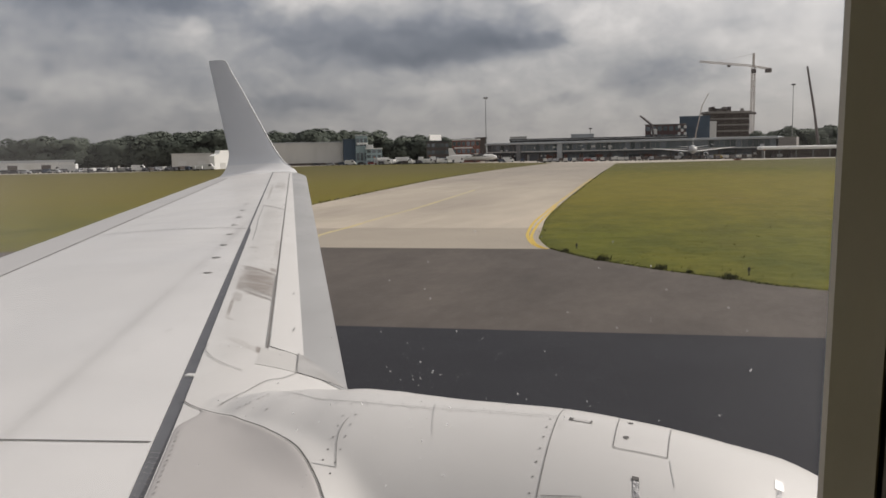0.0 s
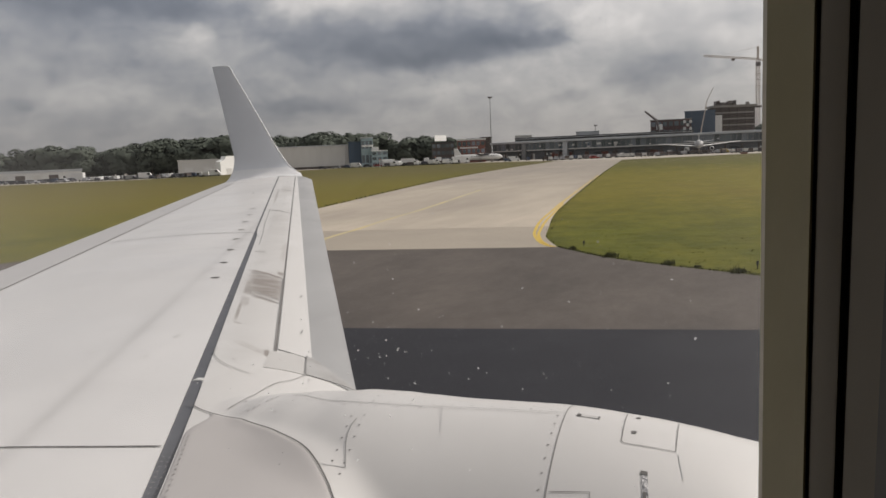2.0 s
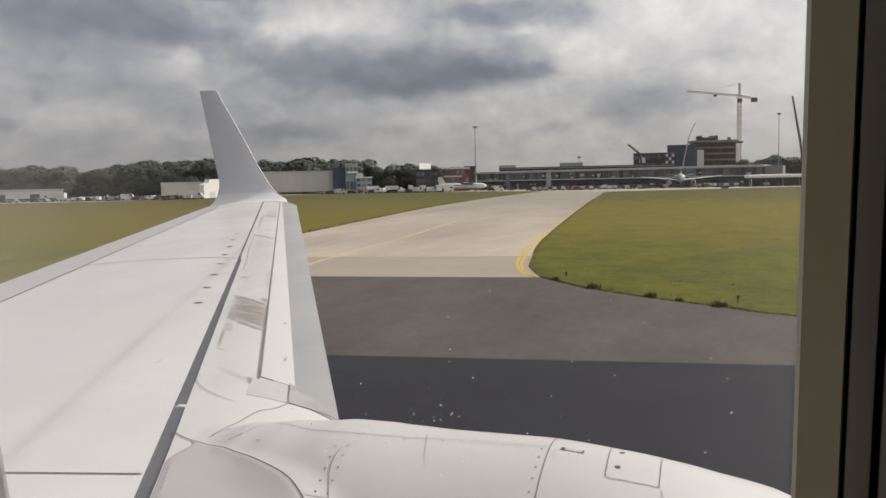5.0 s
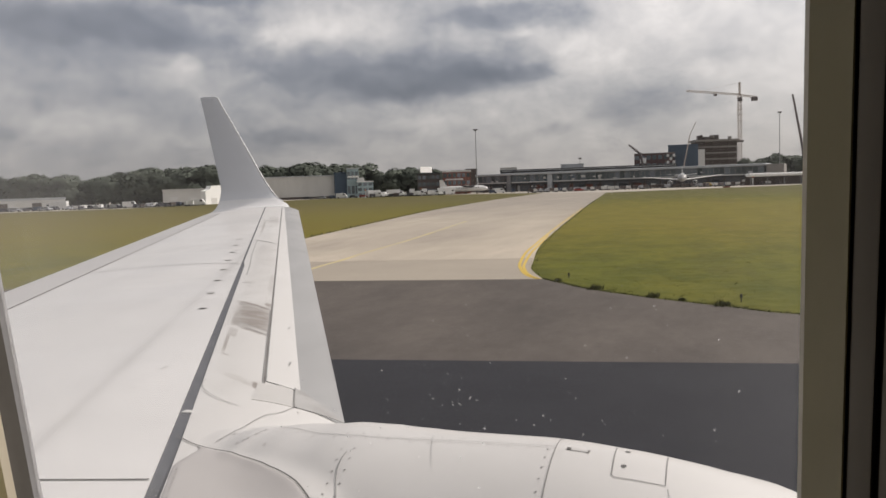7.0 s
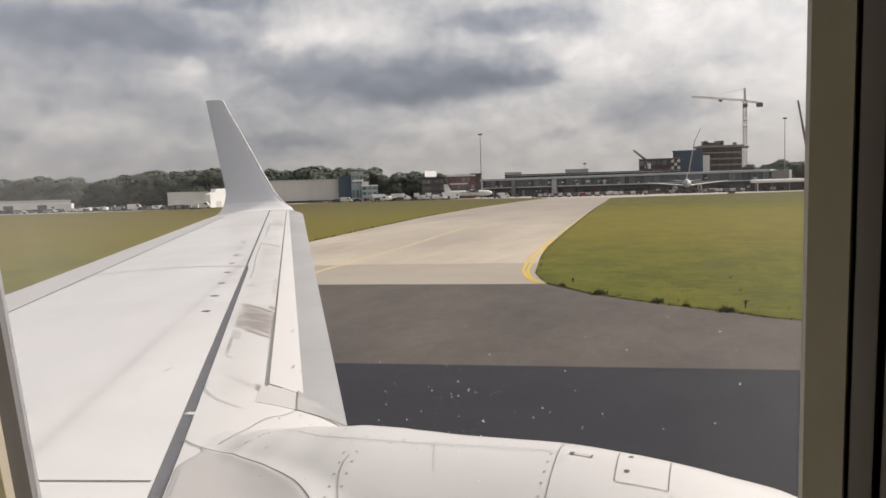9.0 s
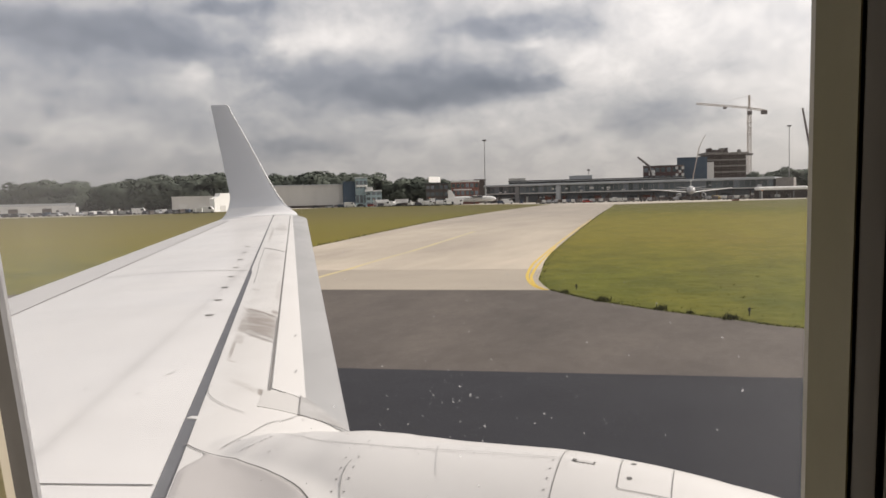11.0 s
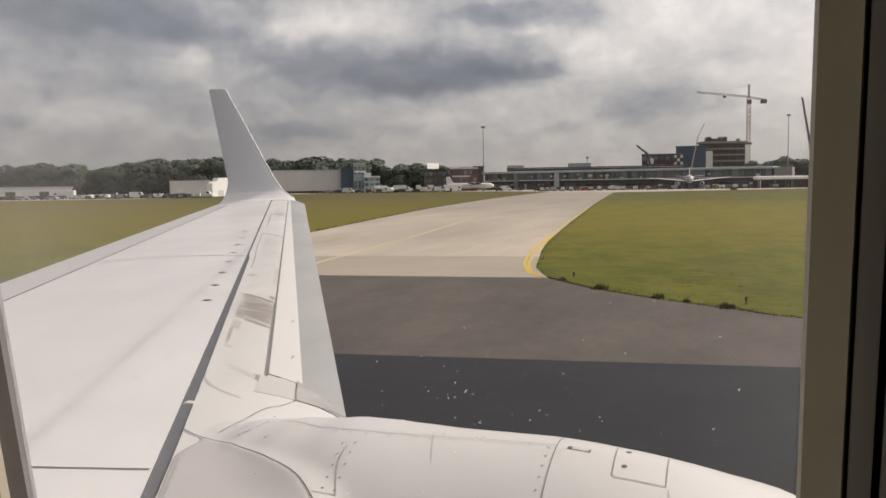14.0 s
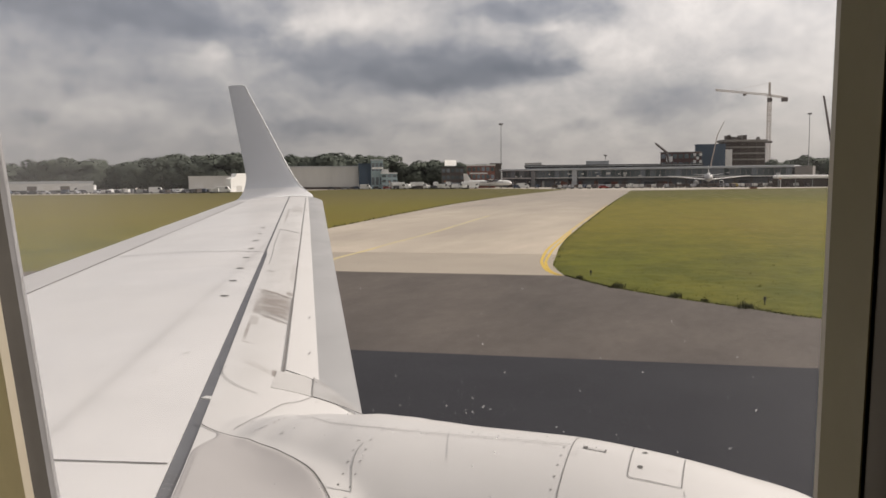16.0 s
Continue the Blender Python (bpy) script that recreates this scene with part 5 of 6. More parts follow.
rng = random.Random(3)
for i in range(26):
    s = rng.uniform(0, 0.98) * tl
    part("doorway", boxed(s, s + rng.uniform(1.5, 4), 1.1, 1.19, 0, rng.uniform(2.2, 3.4)), M[rng.choice(("umber", "roofdark", "hangar", "brick"))], term)
back = building("terminal_upper_hall", 118, 430, 505, 13.0, 24, "roofdark", "dark upper terminal hall behind the pier roof", roof="roofdark", roof_h=0.8, category="terminal hall", bays=30, storeys=2)
part("roof_edge", boxed(-52, 52, -0.5, -0.3, 12.1, 12.4), M["rooflight"], back)
for b0, b1, tp, mt in ((121, 150, 14.6, "hangar"), (228, 268, 15.4, "rooflight"), (60, 80, 14.5, "umber"), (35, 50, 14.0, "roofdark")):
    building("roof_plant_room", b0, b1, 515, tp, 8, mt, "plant room box on the terminal roof", roof=mt, category="plant room")

# construction site
site_low = building("site_office_block", 358, 429, 520, 20.6, 14, "rust", "brown building shell with pale panels under construction", roof="cement", category="building shell", bays=7, storeys=4)
part("white_panel", boxed(-8.6, -4.9, -0.2, 0.05, 14.4, 17.8), M["bright"], site_low)
for i in range(3):
    for j in range(3):
        if (i + j) % 2 == 0:
            part("pale_panel", boxed(7.4 + 1.8 * i, 9.0 + 1.8 * i, -0.2, 0.05, 13.6 + 2.1 * j, 15.4 + 2.1 * j), M["shed"], site_low)
blue = building("wrapped_block", 418, 471, 530, 25.6, 16, "navy", "block wrapped in dark blue sheeting", roof="navy", category="building shell")
for i in range(5):
    part("sheet_seam", boxed(-8 + 3.6 * i, -7.9 + 3.6 * i, -0.08, 0.02, 0, 25), M["roofdark"], blue)
cx, cy_ = site(505, 540)
frame_b = thing("concrete_frame_building", (cx, cy_, 0), AXIS, "unfinished concrete frame tower with open floors", "building shell")
hw = metres(72, 540) / 2
for k in range(8):
    zz = 3.9 * k
    part("floor_slab", boxed(-hw - (0.6 if k == 7 else 0), hw + (1.4 if k == 7 else 0), 0, 16, zz, zz + (0.9 if k < 7 else 1.4), bevel=0.04), M["cement"], frame_b)
for k in range(6):
    xx = -hw + 0.4 + (2 * hw - 0.8) * k / 5
    part("column", boxed(xx - 0.3, xx + 0.3, 0.3, 1.0, 0, 27.3), M["umber"], frame_b)
part("core_wall", boxed(-hw + 0.5, hw - 0.5, 1.6, 14, 0, 27.2), M["umber"], frame_b)
part("lift_shaft", boxed(-hw - 0.4, -hw + 5.0, -0.5, 0.2, 0.0, 22.5, bevel=0.05), M["shed"], frame_b, "pale hoarding")
rng = random.Random(8)
for i in range(14):
    xx = rng.uniform(-hw, hw - 2)
    w = rng.uniform(0.8, 3.2)
    part("formwork", boxed(xx, xx + w, 1, 4, 28.7, 28.7 + rng.uniform(0.8, 3.0)), M[rng.choice(("umber", "cement", "crane_dark"))], frame_b)
part("site_platform", boxed(hw + 0.5, hw + 4.5, 1, 4, 26.4, 27.6), M["crane_dark"], frame_b)


def lattice(bm, a, b, w, step, r):
    """A square lattice beam from a to b."""
    a, b = Vector(a), Vector(b)
    d = (b - a)
    n = max(2, int(d.length / step))
    q = d.to_track_quat("Z", "Y")
    c = [q @ Vector((sx * w / 2, sy * w / 2, 0)) for sx, sy in ((-1, -1), (1, -1), (1, 1), (-1, 1))]
    for k in c:
        tube(bm, a + k, b + k, r, sides=5)
    for i in range(n):
        p, p2 = a + d * i / n, a + d * (i + 1) / n
        for j in range(4):
            tube(bm, p + c[j], p2 + c[(j + 1) % 4], r * 0.6, sides=4, caps=False)
            tube(bm, p + c[j], p + c[(j + 1) % 4], r * 0.6, sides=4, caps=False)
    return bm


x, y = site(545.5, 600)
crane = thing("tower_crane", (x, y, 0), AXIS, "tall pale tower crane with a long jib", "tower crane")
part("mast", lattice(bmesh.new(), (0, 0, 0), (0, 0, 62), 2.1, 2.6, 0.18), M["crane_white"], crane)
part("apex", lattice(bmesh.new(), (0, 0, 62), (0, 0, 71.5), 0.9, 1.6, 0.2), M["crane_white"], crane)
part("jib", lattice(bmesh.new(), (0, 0, 62.6), (-38.2, 0, 66.4), 1.1, 1.8, 0.13), M["crane_white"], crane)
part("counter_jib", lattice(bmesh.new(), (0, 0, 62.4), (12.4, 0, 60.2), 1.1, 1.8, 0.15), M["crane_white"], crane)
part("counterweight", boxed(8.6, 12.6, -1.2, 1.2, 57.8, 60.6, bevel=0.1), M["crane_dark"], crane)
part("cab", boxed(-1.4, 1.4, -1.8, 0.6, 57.6, 60.4, bevel=0.15), M["crane_dark"], crane)
for zz in (44, 48, 52):
    part("climbing_collar", boxed(-1.6, 1.6, -1.6, 1.6, zz, zz + 0.4), M["crane_white"], crane)
bm = bmesh.new()
tube(bm, (0, 0, 71), (-26, 0, 66.2), 0.07, sides=4)
tube(bm, (0, 0, 71), (9, 0, 61), 0.07, sides=4)
part("tie_rods", bm, M["crane_white"], crane)
part("trolley", boxed(-18.5, -16.5, -0.8, 0.8, 62.2, 63.4), M["crane_dark"], crane)


def mobile_crane(b, depth, pts, radii, label, mat="crane_dark"):
    x, y = site(b, depth)
    ob = thing("mobile_crane", (x, y, 0), AXIS, label, "mobile crane", "mobile cranes")
    part("carrier", boxed(-5, 5, -1.4, 1.4, 0.6, 2.4, bevel=0.2), M["loader_yellow"], ob)
    part("cab", boxed(1.5, 3.6, -1.3, 1.0, 2.4, 4.2, bevel=0.2), M["car_silver"], ob)
    for i in range(4):
        part("wheel", tube(bmesh.new(), (-4 + 2.4 * i, -1.5, 0.65), (-4 + 2.4 * i, 1.5, 0.65), 0.65, sides=12), M["tyre"], ob)
    prev = (0, 0, 2.6)
    for p, r in zip(pts, radii):
        part("boom", tube(bmesh.new(), prev, p, r, r * 0.75, sides=6), M[mat], ob)
        prev = p
    return ob


mobile_crane(444, 520, [(1.0, 0, 14), (4.6, 0, 31), (8.4, 0, 38.6)], [0.5, 0.38, 0.25], "thin pale luffing crane boom behind the terminal", "crane_white")
mobile_crane(378, 515, [(-3.0, 0, 20.0), (-10.2, 0, 25.8)], [0.9, 0.8], "short dark crane boom beside the building shell")
mobile_crane(664, 500, [(-3.5, 0, 26), (-8.4, 0, 52.0)], [0.9, 0.75], "tall dark telescopic mobile crane boom")


def flood_mast(b, depth, h):
    x, y = site(b, depth)
    ob = thing("floodlight_mast", (x, y, 0), AXIS, "slim grey floodlight mast with a lamp ring", "light mast", "floodlight masts")
    part("pole", tube(bmesh.new(), (0, 0, -0.1), (0, 0, h), 0.27, 0.14, 12), M["steel"], ob)
    part("base", tube(bmesh.new(), (0, 0, -0.1), (0, 0, 0.8), 0.8, 0.7, 12), M["cement"], ob)
    part("lamp_ring", tube(bmesh.new(), (0, 0, h - 0.6), (0, 0, h - 0.2), 0.9, 0.9, 14), M["steel"], ob)
    for i in range(6):
        a = i * math.pi / 3
        part("lamp", boxed(0.8 * math.cos(a) - 0.25, 0.8 * math.cos(a) + 0.25, 0.8 * math.sin(a) - 0.25, 0.8 * math.sin(a) + 0.25, h - 0.4, h + 0.25, bevel=0.05), M["crane_dark"], ob)
    return nest(ob)


flood_mast(79, 430, 32.7)
flood_mast(616, 450, 38.0)
flood_mast(262, 560, 20.0)

# white canopy with posts beside the apron
x, y = site(561, 366)
can = thing("apron_canopy", (x, y, 0), AXIS, "long white canopy roof on slim posts", "canopy")
part("roof", boxed(0, 62, 0, 5, 3.7, 5.25, bevel=0.7), M["bright"], can)
for i in range(9):
    part("post", boxed(1 + 7.4 * i, 1.3 + 7.4 * i, 0.6, 0.9, -0.1, 3.7), M["steel"], can)
part("back_screen", boxed(0, 62, 4.4, 4.6, -0.1, 3.7), M["umber"], can)


# ---- parked aircraft
def body_of_revolution(profile, sides=20, axis="x"):
    rows = []
    for a, r, zc in profile:
        rows.append([(a, r * math.sin(2 * math.pi * j / sides), zc + r * math.cos(2 * math.pi * j / sides)) for j in range(sides)])
    return grid(rows, True)


def flat_wing(root, tip, root_chord, tip_chord, thick, sweep):
    """A tapered lifting surface from root to tip, chord along x."""
    rows = []
    for p, c, s, t in ((root, root_chord, 0.0, thick), (tip, tip_chord, sweep, thick * 0.4)):
        ring_ = []
        for j in range(12):
            a = 2 * math.pi * j / 12
            ring_.append((p[0] - s - c * (0.5 - 0.5 * math.cos(a)), p[1], p[2] + t * math.sin(a) * (1.1 - 0.6 * (0.5 - 0.5 * math.cos(a)))))
        rows.append(ring_)
    v, f = grid(rows, True)
    f += [tuple(range(12))[::-1], tuple(range(12, 24))]
    return v, f


def jet(at, rz):
    ob = thing("parked_jet", (*at, 0), rz, "white twin-engined jet parked nose-on at the terminal", "airliner")
    prof = [(0, 0.15, 4.0), (-0.5, 0.9, 4.1), (-1.6, 1.6, 4.3), (-3.6, 1.85, 4.5), (-6, 1.95, 4.5), (-24, 1.95, 4.5), (-30, 1.6, 4.9), (-36, 0.5, 5.6)]
    put("fuselage", mesh("fuselage", *body_of_revolution(prof), True), M["jet_shaded"], ob)
    for s in (-1, 1):
        put("wing", mesh("wing", *flat_wing((-12, s * 1.2, 3.6), (-12, s * 18.4, 5.3), 7.0, 1.6, 0.42, 8.5)), M["bright"], ob)
        put("tailplane", mesh("tailplane", *flat_wing((-31, s * 0.6, 5.6), (-31, s * 7.0, 6.3), 3.6, 1.3, 0.2, 3.2)), M["van_white"], ob)
        e = [(-8.6, 0.85, 2.3), (-9.2, 1.1, 2.3), (-11.5, 1.1, 2.3), (-13.5, 0.6, 2.4)]
        v, f = body_of_revolution(e, 16)
        put("engine", mesh("engine", [(a, b + s * 5.6, c) for a, b, c in v], f, True), M["car_silver"], ob)
        part("main_wheel", tube(bmesh.new(), (-17, s * 2.8 - 0.4, 0.55), (-17, s * 2.8 + 0.4, 0.55), 0.55, sides=14), M["tyre"], ob)
        part("main_leg", tube(bmesh.new(), (-17, s * 2.8, 0.5), (-17, s * 2.6, 3.2), 0.16), M["steel"], ob)
    part("nose_leg", tube(bmesh.new(), (-4, 0, 0.3), (-4, 0, 3.0), 0.13), M["steel"], ob)
    part("nose_wheel", tube(bmesh.new(), (-4, -0.3, 0.4), (-4, 0.3, 0.4), 0.4, sides=14), M["tyre"], ob)
    v, f = flat_wing((-28.5, 0, 0), (-28.5, 4.6, 0), 5.6, 2.2, 0.2, 3.6)
    put("fin", mesh("fin", [(a, c, 5.6 + b) for a, b, c in v], f), M["bright"], ob)
    put("windscreen", mesh("windscreen", [(-1.25, -1.0, 5.25), (-1.25, 1.0, 5.25), (-2.15, 1.15, 5.95), (-2.15, -1.15, 5.95)], [(0, 1, 2, 3)]), M["carglass"], ob)
    ob.scale = (1.0, 1.0, 1.0)
    return nest(ob)


jx, jy = site(442.5, 376)
jet((jx, jy), math.degrees(math.atan2(-jy, -jx)))


def prop_plane(at, rz):
    ob = thing("regional_propliner", (*at, 0), rz, "small white high-winged propeller airliner seen side-on", "airliner")
    prof = [(12, 0.1, 2.4), (11.4, 0.75, 2.5), (9.8, 1.3, 2.7), (8, 1.4, 2.75), (-5, 1.4, 2.75), (-10, 0.8, 3.2), (-12.6, 0.25, 3.6)]
    put("fuselage", mesh("fuselage", *body_of_revolution(prof), True), M["van_white"], ob)
    for s in (-1, 1):
        put("wing", mesh("wing", *flat_wing((2.2, s * 0.3, 4.15), (2.2, s * 13.0, 4.5), 2.8, 1.4, 0.25, 0.4)), M["van_white"], ob)
        v, f = body_of_revolution([(4.9, 0.2, 3.9), (4.2, 0.55, 3.9), (0.5, 0.55, 3.9), (-1.8, 0.15, 4.1)], 14)
        put("engine", mesh("engine", [(a, b + s * 4.2, c) for a, b, c in v], f, True), M["car_dark"], ob)
        put("tailplane", mesh("tailplane", *flat_wing((-10.6, s * 0.1, 7.0), (-10.6, s * 3.8, 7.1), 1.8, 1.0, 0.12, 0.5)), M["van_white"], ob)
        part("main_wheel", tube(bmesh.new(), (0.5, s * 2.1 - 0.2, 0.5), (0.5, s * 2.1 + 0.2, 0.5), 0.5, sides=12), M["tyre"], ob)
        part("main_leg", tube(bmesh.new(), (0.5, s * 2.1, 0.5), (0.5, s * 1.2, 2.2), 0.14), M["steel"], ob)
    v, f = flat_wing((-8.4, 0, 0), (-8.4, 4.2, 0), 4.2, 1.9, 0.14, 2.6)
    put("fin", mesh("fin", [(a, c, 3.3 + b) for a, b, c in v], f), M["van_white"], ob)
    part("nose_wheel", tube(bmesh.new(), (9.6, -0.15, 0.4), (9.6, 0.15, 0.4), 0.4, sides=12), M["tyre"], ob)
    part("nose_leg", tube(bmesh.new(), (9.6, 0, 0.3), (9.6, 0, 1.6), 0.1), M["steel"], ob)
    bm = bmesh.new()
    for i in range(14):
        box(bm, 6.8 - 0.85 * i, 7.15 - 0.85 * i, -1.42, -1.36, 2.9, 3.3)
    part("window_row", bm, M["carglass"], ob)
    return nest(ob)


prop_plane(site(57, 428), AXIS)


for o in (shed, grey_store, hut, big, tower, red, site_low, blue, crane):
    nest(o)


# ---- vehicles
def vehicle(kind, mat, label, category, length, width, height, cab, group):
    """A van, car or truck with a shaped body, glass and four wheels; nose towards +x."""
    ob = thing(kind, (0, 0, 0), 0, label, category, group)
    h0 = 0.35
    if cab == "car":
        prof = [(-0.5, 0), (0.5, 0), (0.5, 0.42), (0.26, 0.5), (0.10, 1.0), (-0.30, 1.0), (-0.46, 0.55), (-0.5, 0.5)]
    elif cab == "van":
        prof = [(-0.5, 0), (0.5, 0), (0.5, 0.40), (0.40, 0.5), (0.27, 1.0), (-0.5, 1.0)]
    else:
        prof = [(-0.5, 0), (0.5, 0), (0.5, 0.62), (0.47, 0.72), (0.30, 0.72), (0.29, 1.0), (-0.5, 1.0)]
    bm = bmesh.new()
    lo = [bm.verts.new((px * length, -width / 2, h0 + pz * (height - h0))) for px, pz in prof]
    hi = [bm.verts.new((px * length, width / 2, h0 + pz * (height - h0))) for px, pz in prof]
    bm.faces.new(lo)
    bm.faces.new(hi[::-1])
    for i in range(len(prof)):
        j = (i + 1) % len(prof)
        bm.faces.new((lo[i], hi[i], hi[j], lo[j]))
    bmesh.ops.recalc_face_normals(bm, faces=bm.faces)
    bmesh.ops.bevel(bm, geom=list(bm.edges), offset=0.07, segments=1, affect="EDGES")
    part("body", bm, M[mat], ob)
    x0, x1 = {"car": (-0.36, 0.16), "van": (0.10, 0.30), "truck": (0.32, 0.44)}[cab]
    z0, z1 = {"car": (0.58, 0.92), "van": (0.58, 0.9), "truck": (0.42, 0.64)}[cab]
    part("side_window", boxed(x0 * length, x1 * length, -width / 2 - 0.01, width / 2 + 0.01, h0 + z0 * (height - h0), h0 + z1 * (height - h0)), M["carglass"], ob)
    for sx in (-0.32, 0.33):
        for sy in (-1, 1):
            part("wheel", tube(bmesh.new(), (sx * length, sy * (width / 2 - 0.22), 0.36), (sx * length, sy * (width / 2 + 0.01), 0.36), 0.36, sides=12), M["tyre"], ob)
    return nest(ob)


protos = {}
for key, args in dict(
        van=("van", "van_white", "white delivery van parked on the apron", "van", 5.6, 2.0, 2.5, "van", "parked vehicles"),
        car_dark=("car", "car_dark", "dark parked car on the apron", "car", 4.4, 1.8, 1.5, "car", "parked vehicles"),
        car_silver=("car", "car_silver", "silver parked car on the apron", "car", 4.4, 1.8, 1.5, "car", "parked vehicles"),
        car_red=("car", "car_red", "red parked car on the apron", "car", 4.3, 1.8, 1.5, "car", "parked vehicles"),
        truck=("truck", "van_white", "white box truck parked by the sheds", "truck", 8.5, 2.4, 3.5, "truck", "parked vehicles"),
        loader=("belt_loader", "loader_yellow", "yellow ground service loader by the jet", "loader", 3.6, 1.8, 1.9, "truck", "service vehicles"),
        tug=("baggage_tug", "tug_blue", "dark blue baggage tug by the terminal", "tug", 3.2, 1.6, 1.7, "van", "service vehicles")).items():
    protos[key] = vehicle(*args)
used = set()


def park(key, b, depth, rz=0.0):
    x, y = site(b, depth)
    m = pose(x, y, 0, 0, 0, AXIS + rz)
    if key in used:
        return copy_thing(protos[key], m)
    used.add(key)
    protos[key].matrix_basis = m
    return protos[key]


rng = random.Random(21)
park("truck", -660, 336, 180)
b = -636
while b < -410:
    key = rng.choice(("car_dark", "car_dark", "car_silver", "van", "tug", "car_dark", "car_silver", "car_silver"))
    park(key, b, rng.uniform(322, 340), rng.choice((0, 180, 90, 80, 10)))
    b += rng.uniform(6, 13)
for b, d, key, rz in ((-220, 412, "car_dark", 0), (-196, 415, "car_silver", 180), (-176, 410, "tug", 0), (-160, 418, "van", 0), (-140, 415, "car_dark", 0), (-108, 418, "van", 90),
                      (-97, 412, "van", 0), (-84, 416, "van", 70), (-72, 410, "car_dark", 0), (-60, 415, "van", 0), (-46, 420, "car_silver", 0), (-30, 415, "car_silver", 0), (-14, 415, "truck", 90),
                      (2, 415, "van", 0), (-122, 420, "car_red", 0), (-101, 422, "truck", 20), (-66, 424, "truck", 0), (-36, 426, "truck", 90), (-22, 408, "van", 0), (12, 412, "van", 180), (24, 418, "truck", 10), (106, 402, "tug", 0), (118, 405, "van", 0), (142, 405, "tug", 90)):
    park(key, b, d, rz)
for i in range(34):
    park(rng.choice(("car_silver", "car_dark", "tug", "car_silver", "car_dark", "tug", "car_dark")), 175 + 14 * i + rng.uniform(-5, 5), rng.uniform(378, 392), rng.choice((0, 90, 180)))
park("car_red", 259, 366, 0)
park("loader", 487, 374, 20)


def dolly(b, depth, rz, mat):
    x, y = site(b, depth)
    ob = thing("baggage_cart", (x, y, 0), AXIS + rz, "small covered baggage cart on the apron", "baggage cart", "baggage carts")
    part("deck", boxed(-1.3, 1.3, -0.75, 0.75, 0.45, 0.6), M["steel"], ob)
    part("cover", boxed(-1.25, 1.25, -0.7, 0.7, 0.6, 1.75, bevel=0.08), M[mat], ob)
    for sx in (-0.9, 0.9):
        part("wheel", tube(bmesh.new(), (sx, -0.7, 0.22), (sx, 0.7, 0.22), 0.22, sides=10), M["tyre"], ob)
    return ob


for i in range(46):
    dolly(170 + 10.4 * i + rng.uniform(-4, 4), rng.uniform(368, 382), rng.choice((0, 90, 20)), rng.choice(("umber", "umber", "umber", "car_silver", "crane_dark", "hangar")))


# clutter of carts and small containers between the sheds
for i in range(46):
    b = -640 + 5.2 * i + rng.uniform(-2, 2)
    o = dolly(b, rng.uniform(318, 346), rng.choice((0, 90, 20, 60)), rng.choice(("umber", "car_dark", "hangar", "van_white", "steel", "van_white", "shed")))
    k = rng.uniform(0.7, 1.05)
    o.scale = (k, k, k)
for i in range(13):
    park(rng.choice(("car_dark", "car_dark", "tug", "car_silver", "car_silver")), -800 + 11.5 * i + rng.uniform(-3, 3), rng.uniform(322, 334), rng.choice((0, 180, 90)))
for i in range(26):
    dolly(-112 + 5.2 * i + rng.uniform(-2, 2), rng.uniform(404, 425), rng.choice((0, 90, 30)), rng.choice(("umber", "van_white", "bright", "car_dark", "van_white", "bright")))


# ---- trees
def tree_meshes(seed, h):
    rg = random.Random(seed)
    bm = bmesh.new()
    tube(bm, (0, 0, -0.2), (0.2, 0.1, h * 0.35), h * 0.028, h * 0.018, 8)
    for i in range(6):
        a = rg.uniform(0, 6.28)
        tube(bm, (0.1, 0.05, h * rg.uniform(0.18, 0.34)), (math.cos(a) * h * 0.2, math.sin(a) * h * 0.2, h * rg.uniform(0.45, 0.7)), h * 0.012, h * 0.004, 5)
    trunk = bpy.data.meshes.new("trunk")
    bm.to_mesh(trunk)
    bm.free()
    trunk.materials.append(M["bark"])
    verts, faces, normals = [], [], []
    lobes = [(rg.gauss(0, 0.14) * h, rg.gauss(0, 0.14) * h, h * rg.uniform(0.26, 0.84), h * rg.uniform(0.12, 0.18)) for _ in range(20)]
    for i in range(2800):
        lx, ly, lz, lr = rg.choice(lobes)
        d = Vector((rg.gauss(0, 1), rg.gauss(0, 1), rg.gauss(0, 1))).normalized()
        p = Vector((lx, ly, lz)) + d * lr * rg.uniform(0.78, 1.10)
        s = h * rg.uniform(0.024, 0.042)
        out = (d + 0.32 * Vector((rg.gauss(0, 0.6), rg.gauss(0, 0.6), rg.gauss(0, 0.6)))).normalized()
        q = out.to_track_quat("Z", "Y")
        k = len(verts)
        turn = rg.uniform(0, 6.28)
        for m in range(5):
            a = turn + m * 1.2566
            verts.append(p + q @ Vector((math.cos(a), math.sin(a), 0)) * s * rg.uniform(0.7, 1.15))
            normals.append((d * 0.25 + Vector((p.x, p.y, p.z - h * 0.5)).normalized() * 0.6 + Vector((0, 0, 0.15)) + Vector((rg.gauss(0, 0.10), rg.gauss(0, 0.10), rg.gauss(0, 0.10)))).normalized())
        faces.append((k, k + 1, k + 2, k + 3, k + 4))
    crown_me = mesh("crown", verts, faces, True)
    crown_me.normals_split_custom_set_from_vertices(normals)
    crown_me.materials.append(M["leaf"])
    return trunk, crown_me


variants = [tree_meshes(40 + i, 17.0) for i in range(6)]
rng = random.Random(77)


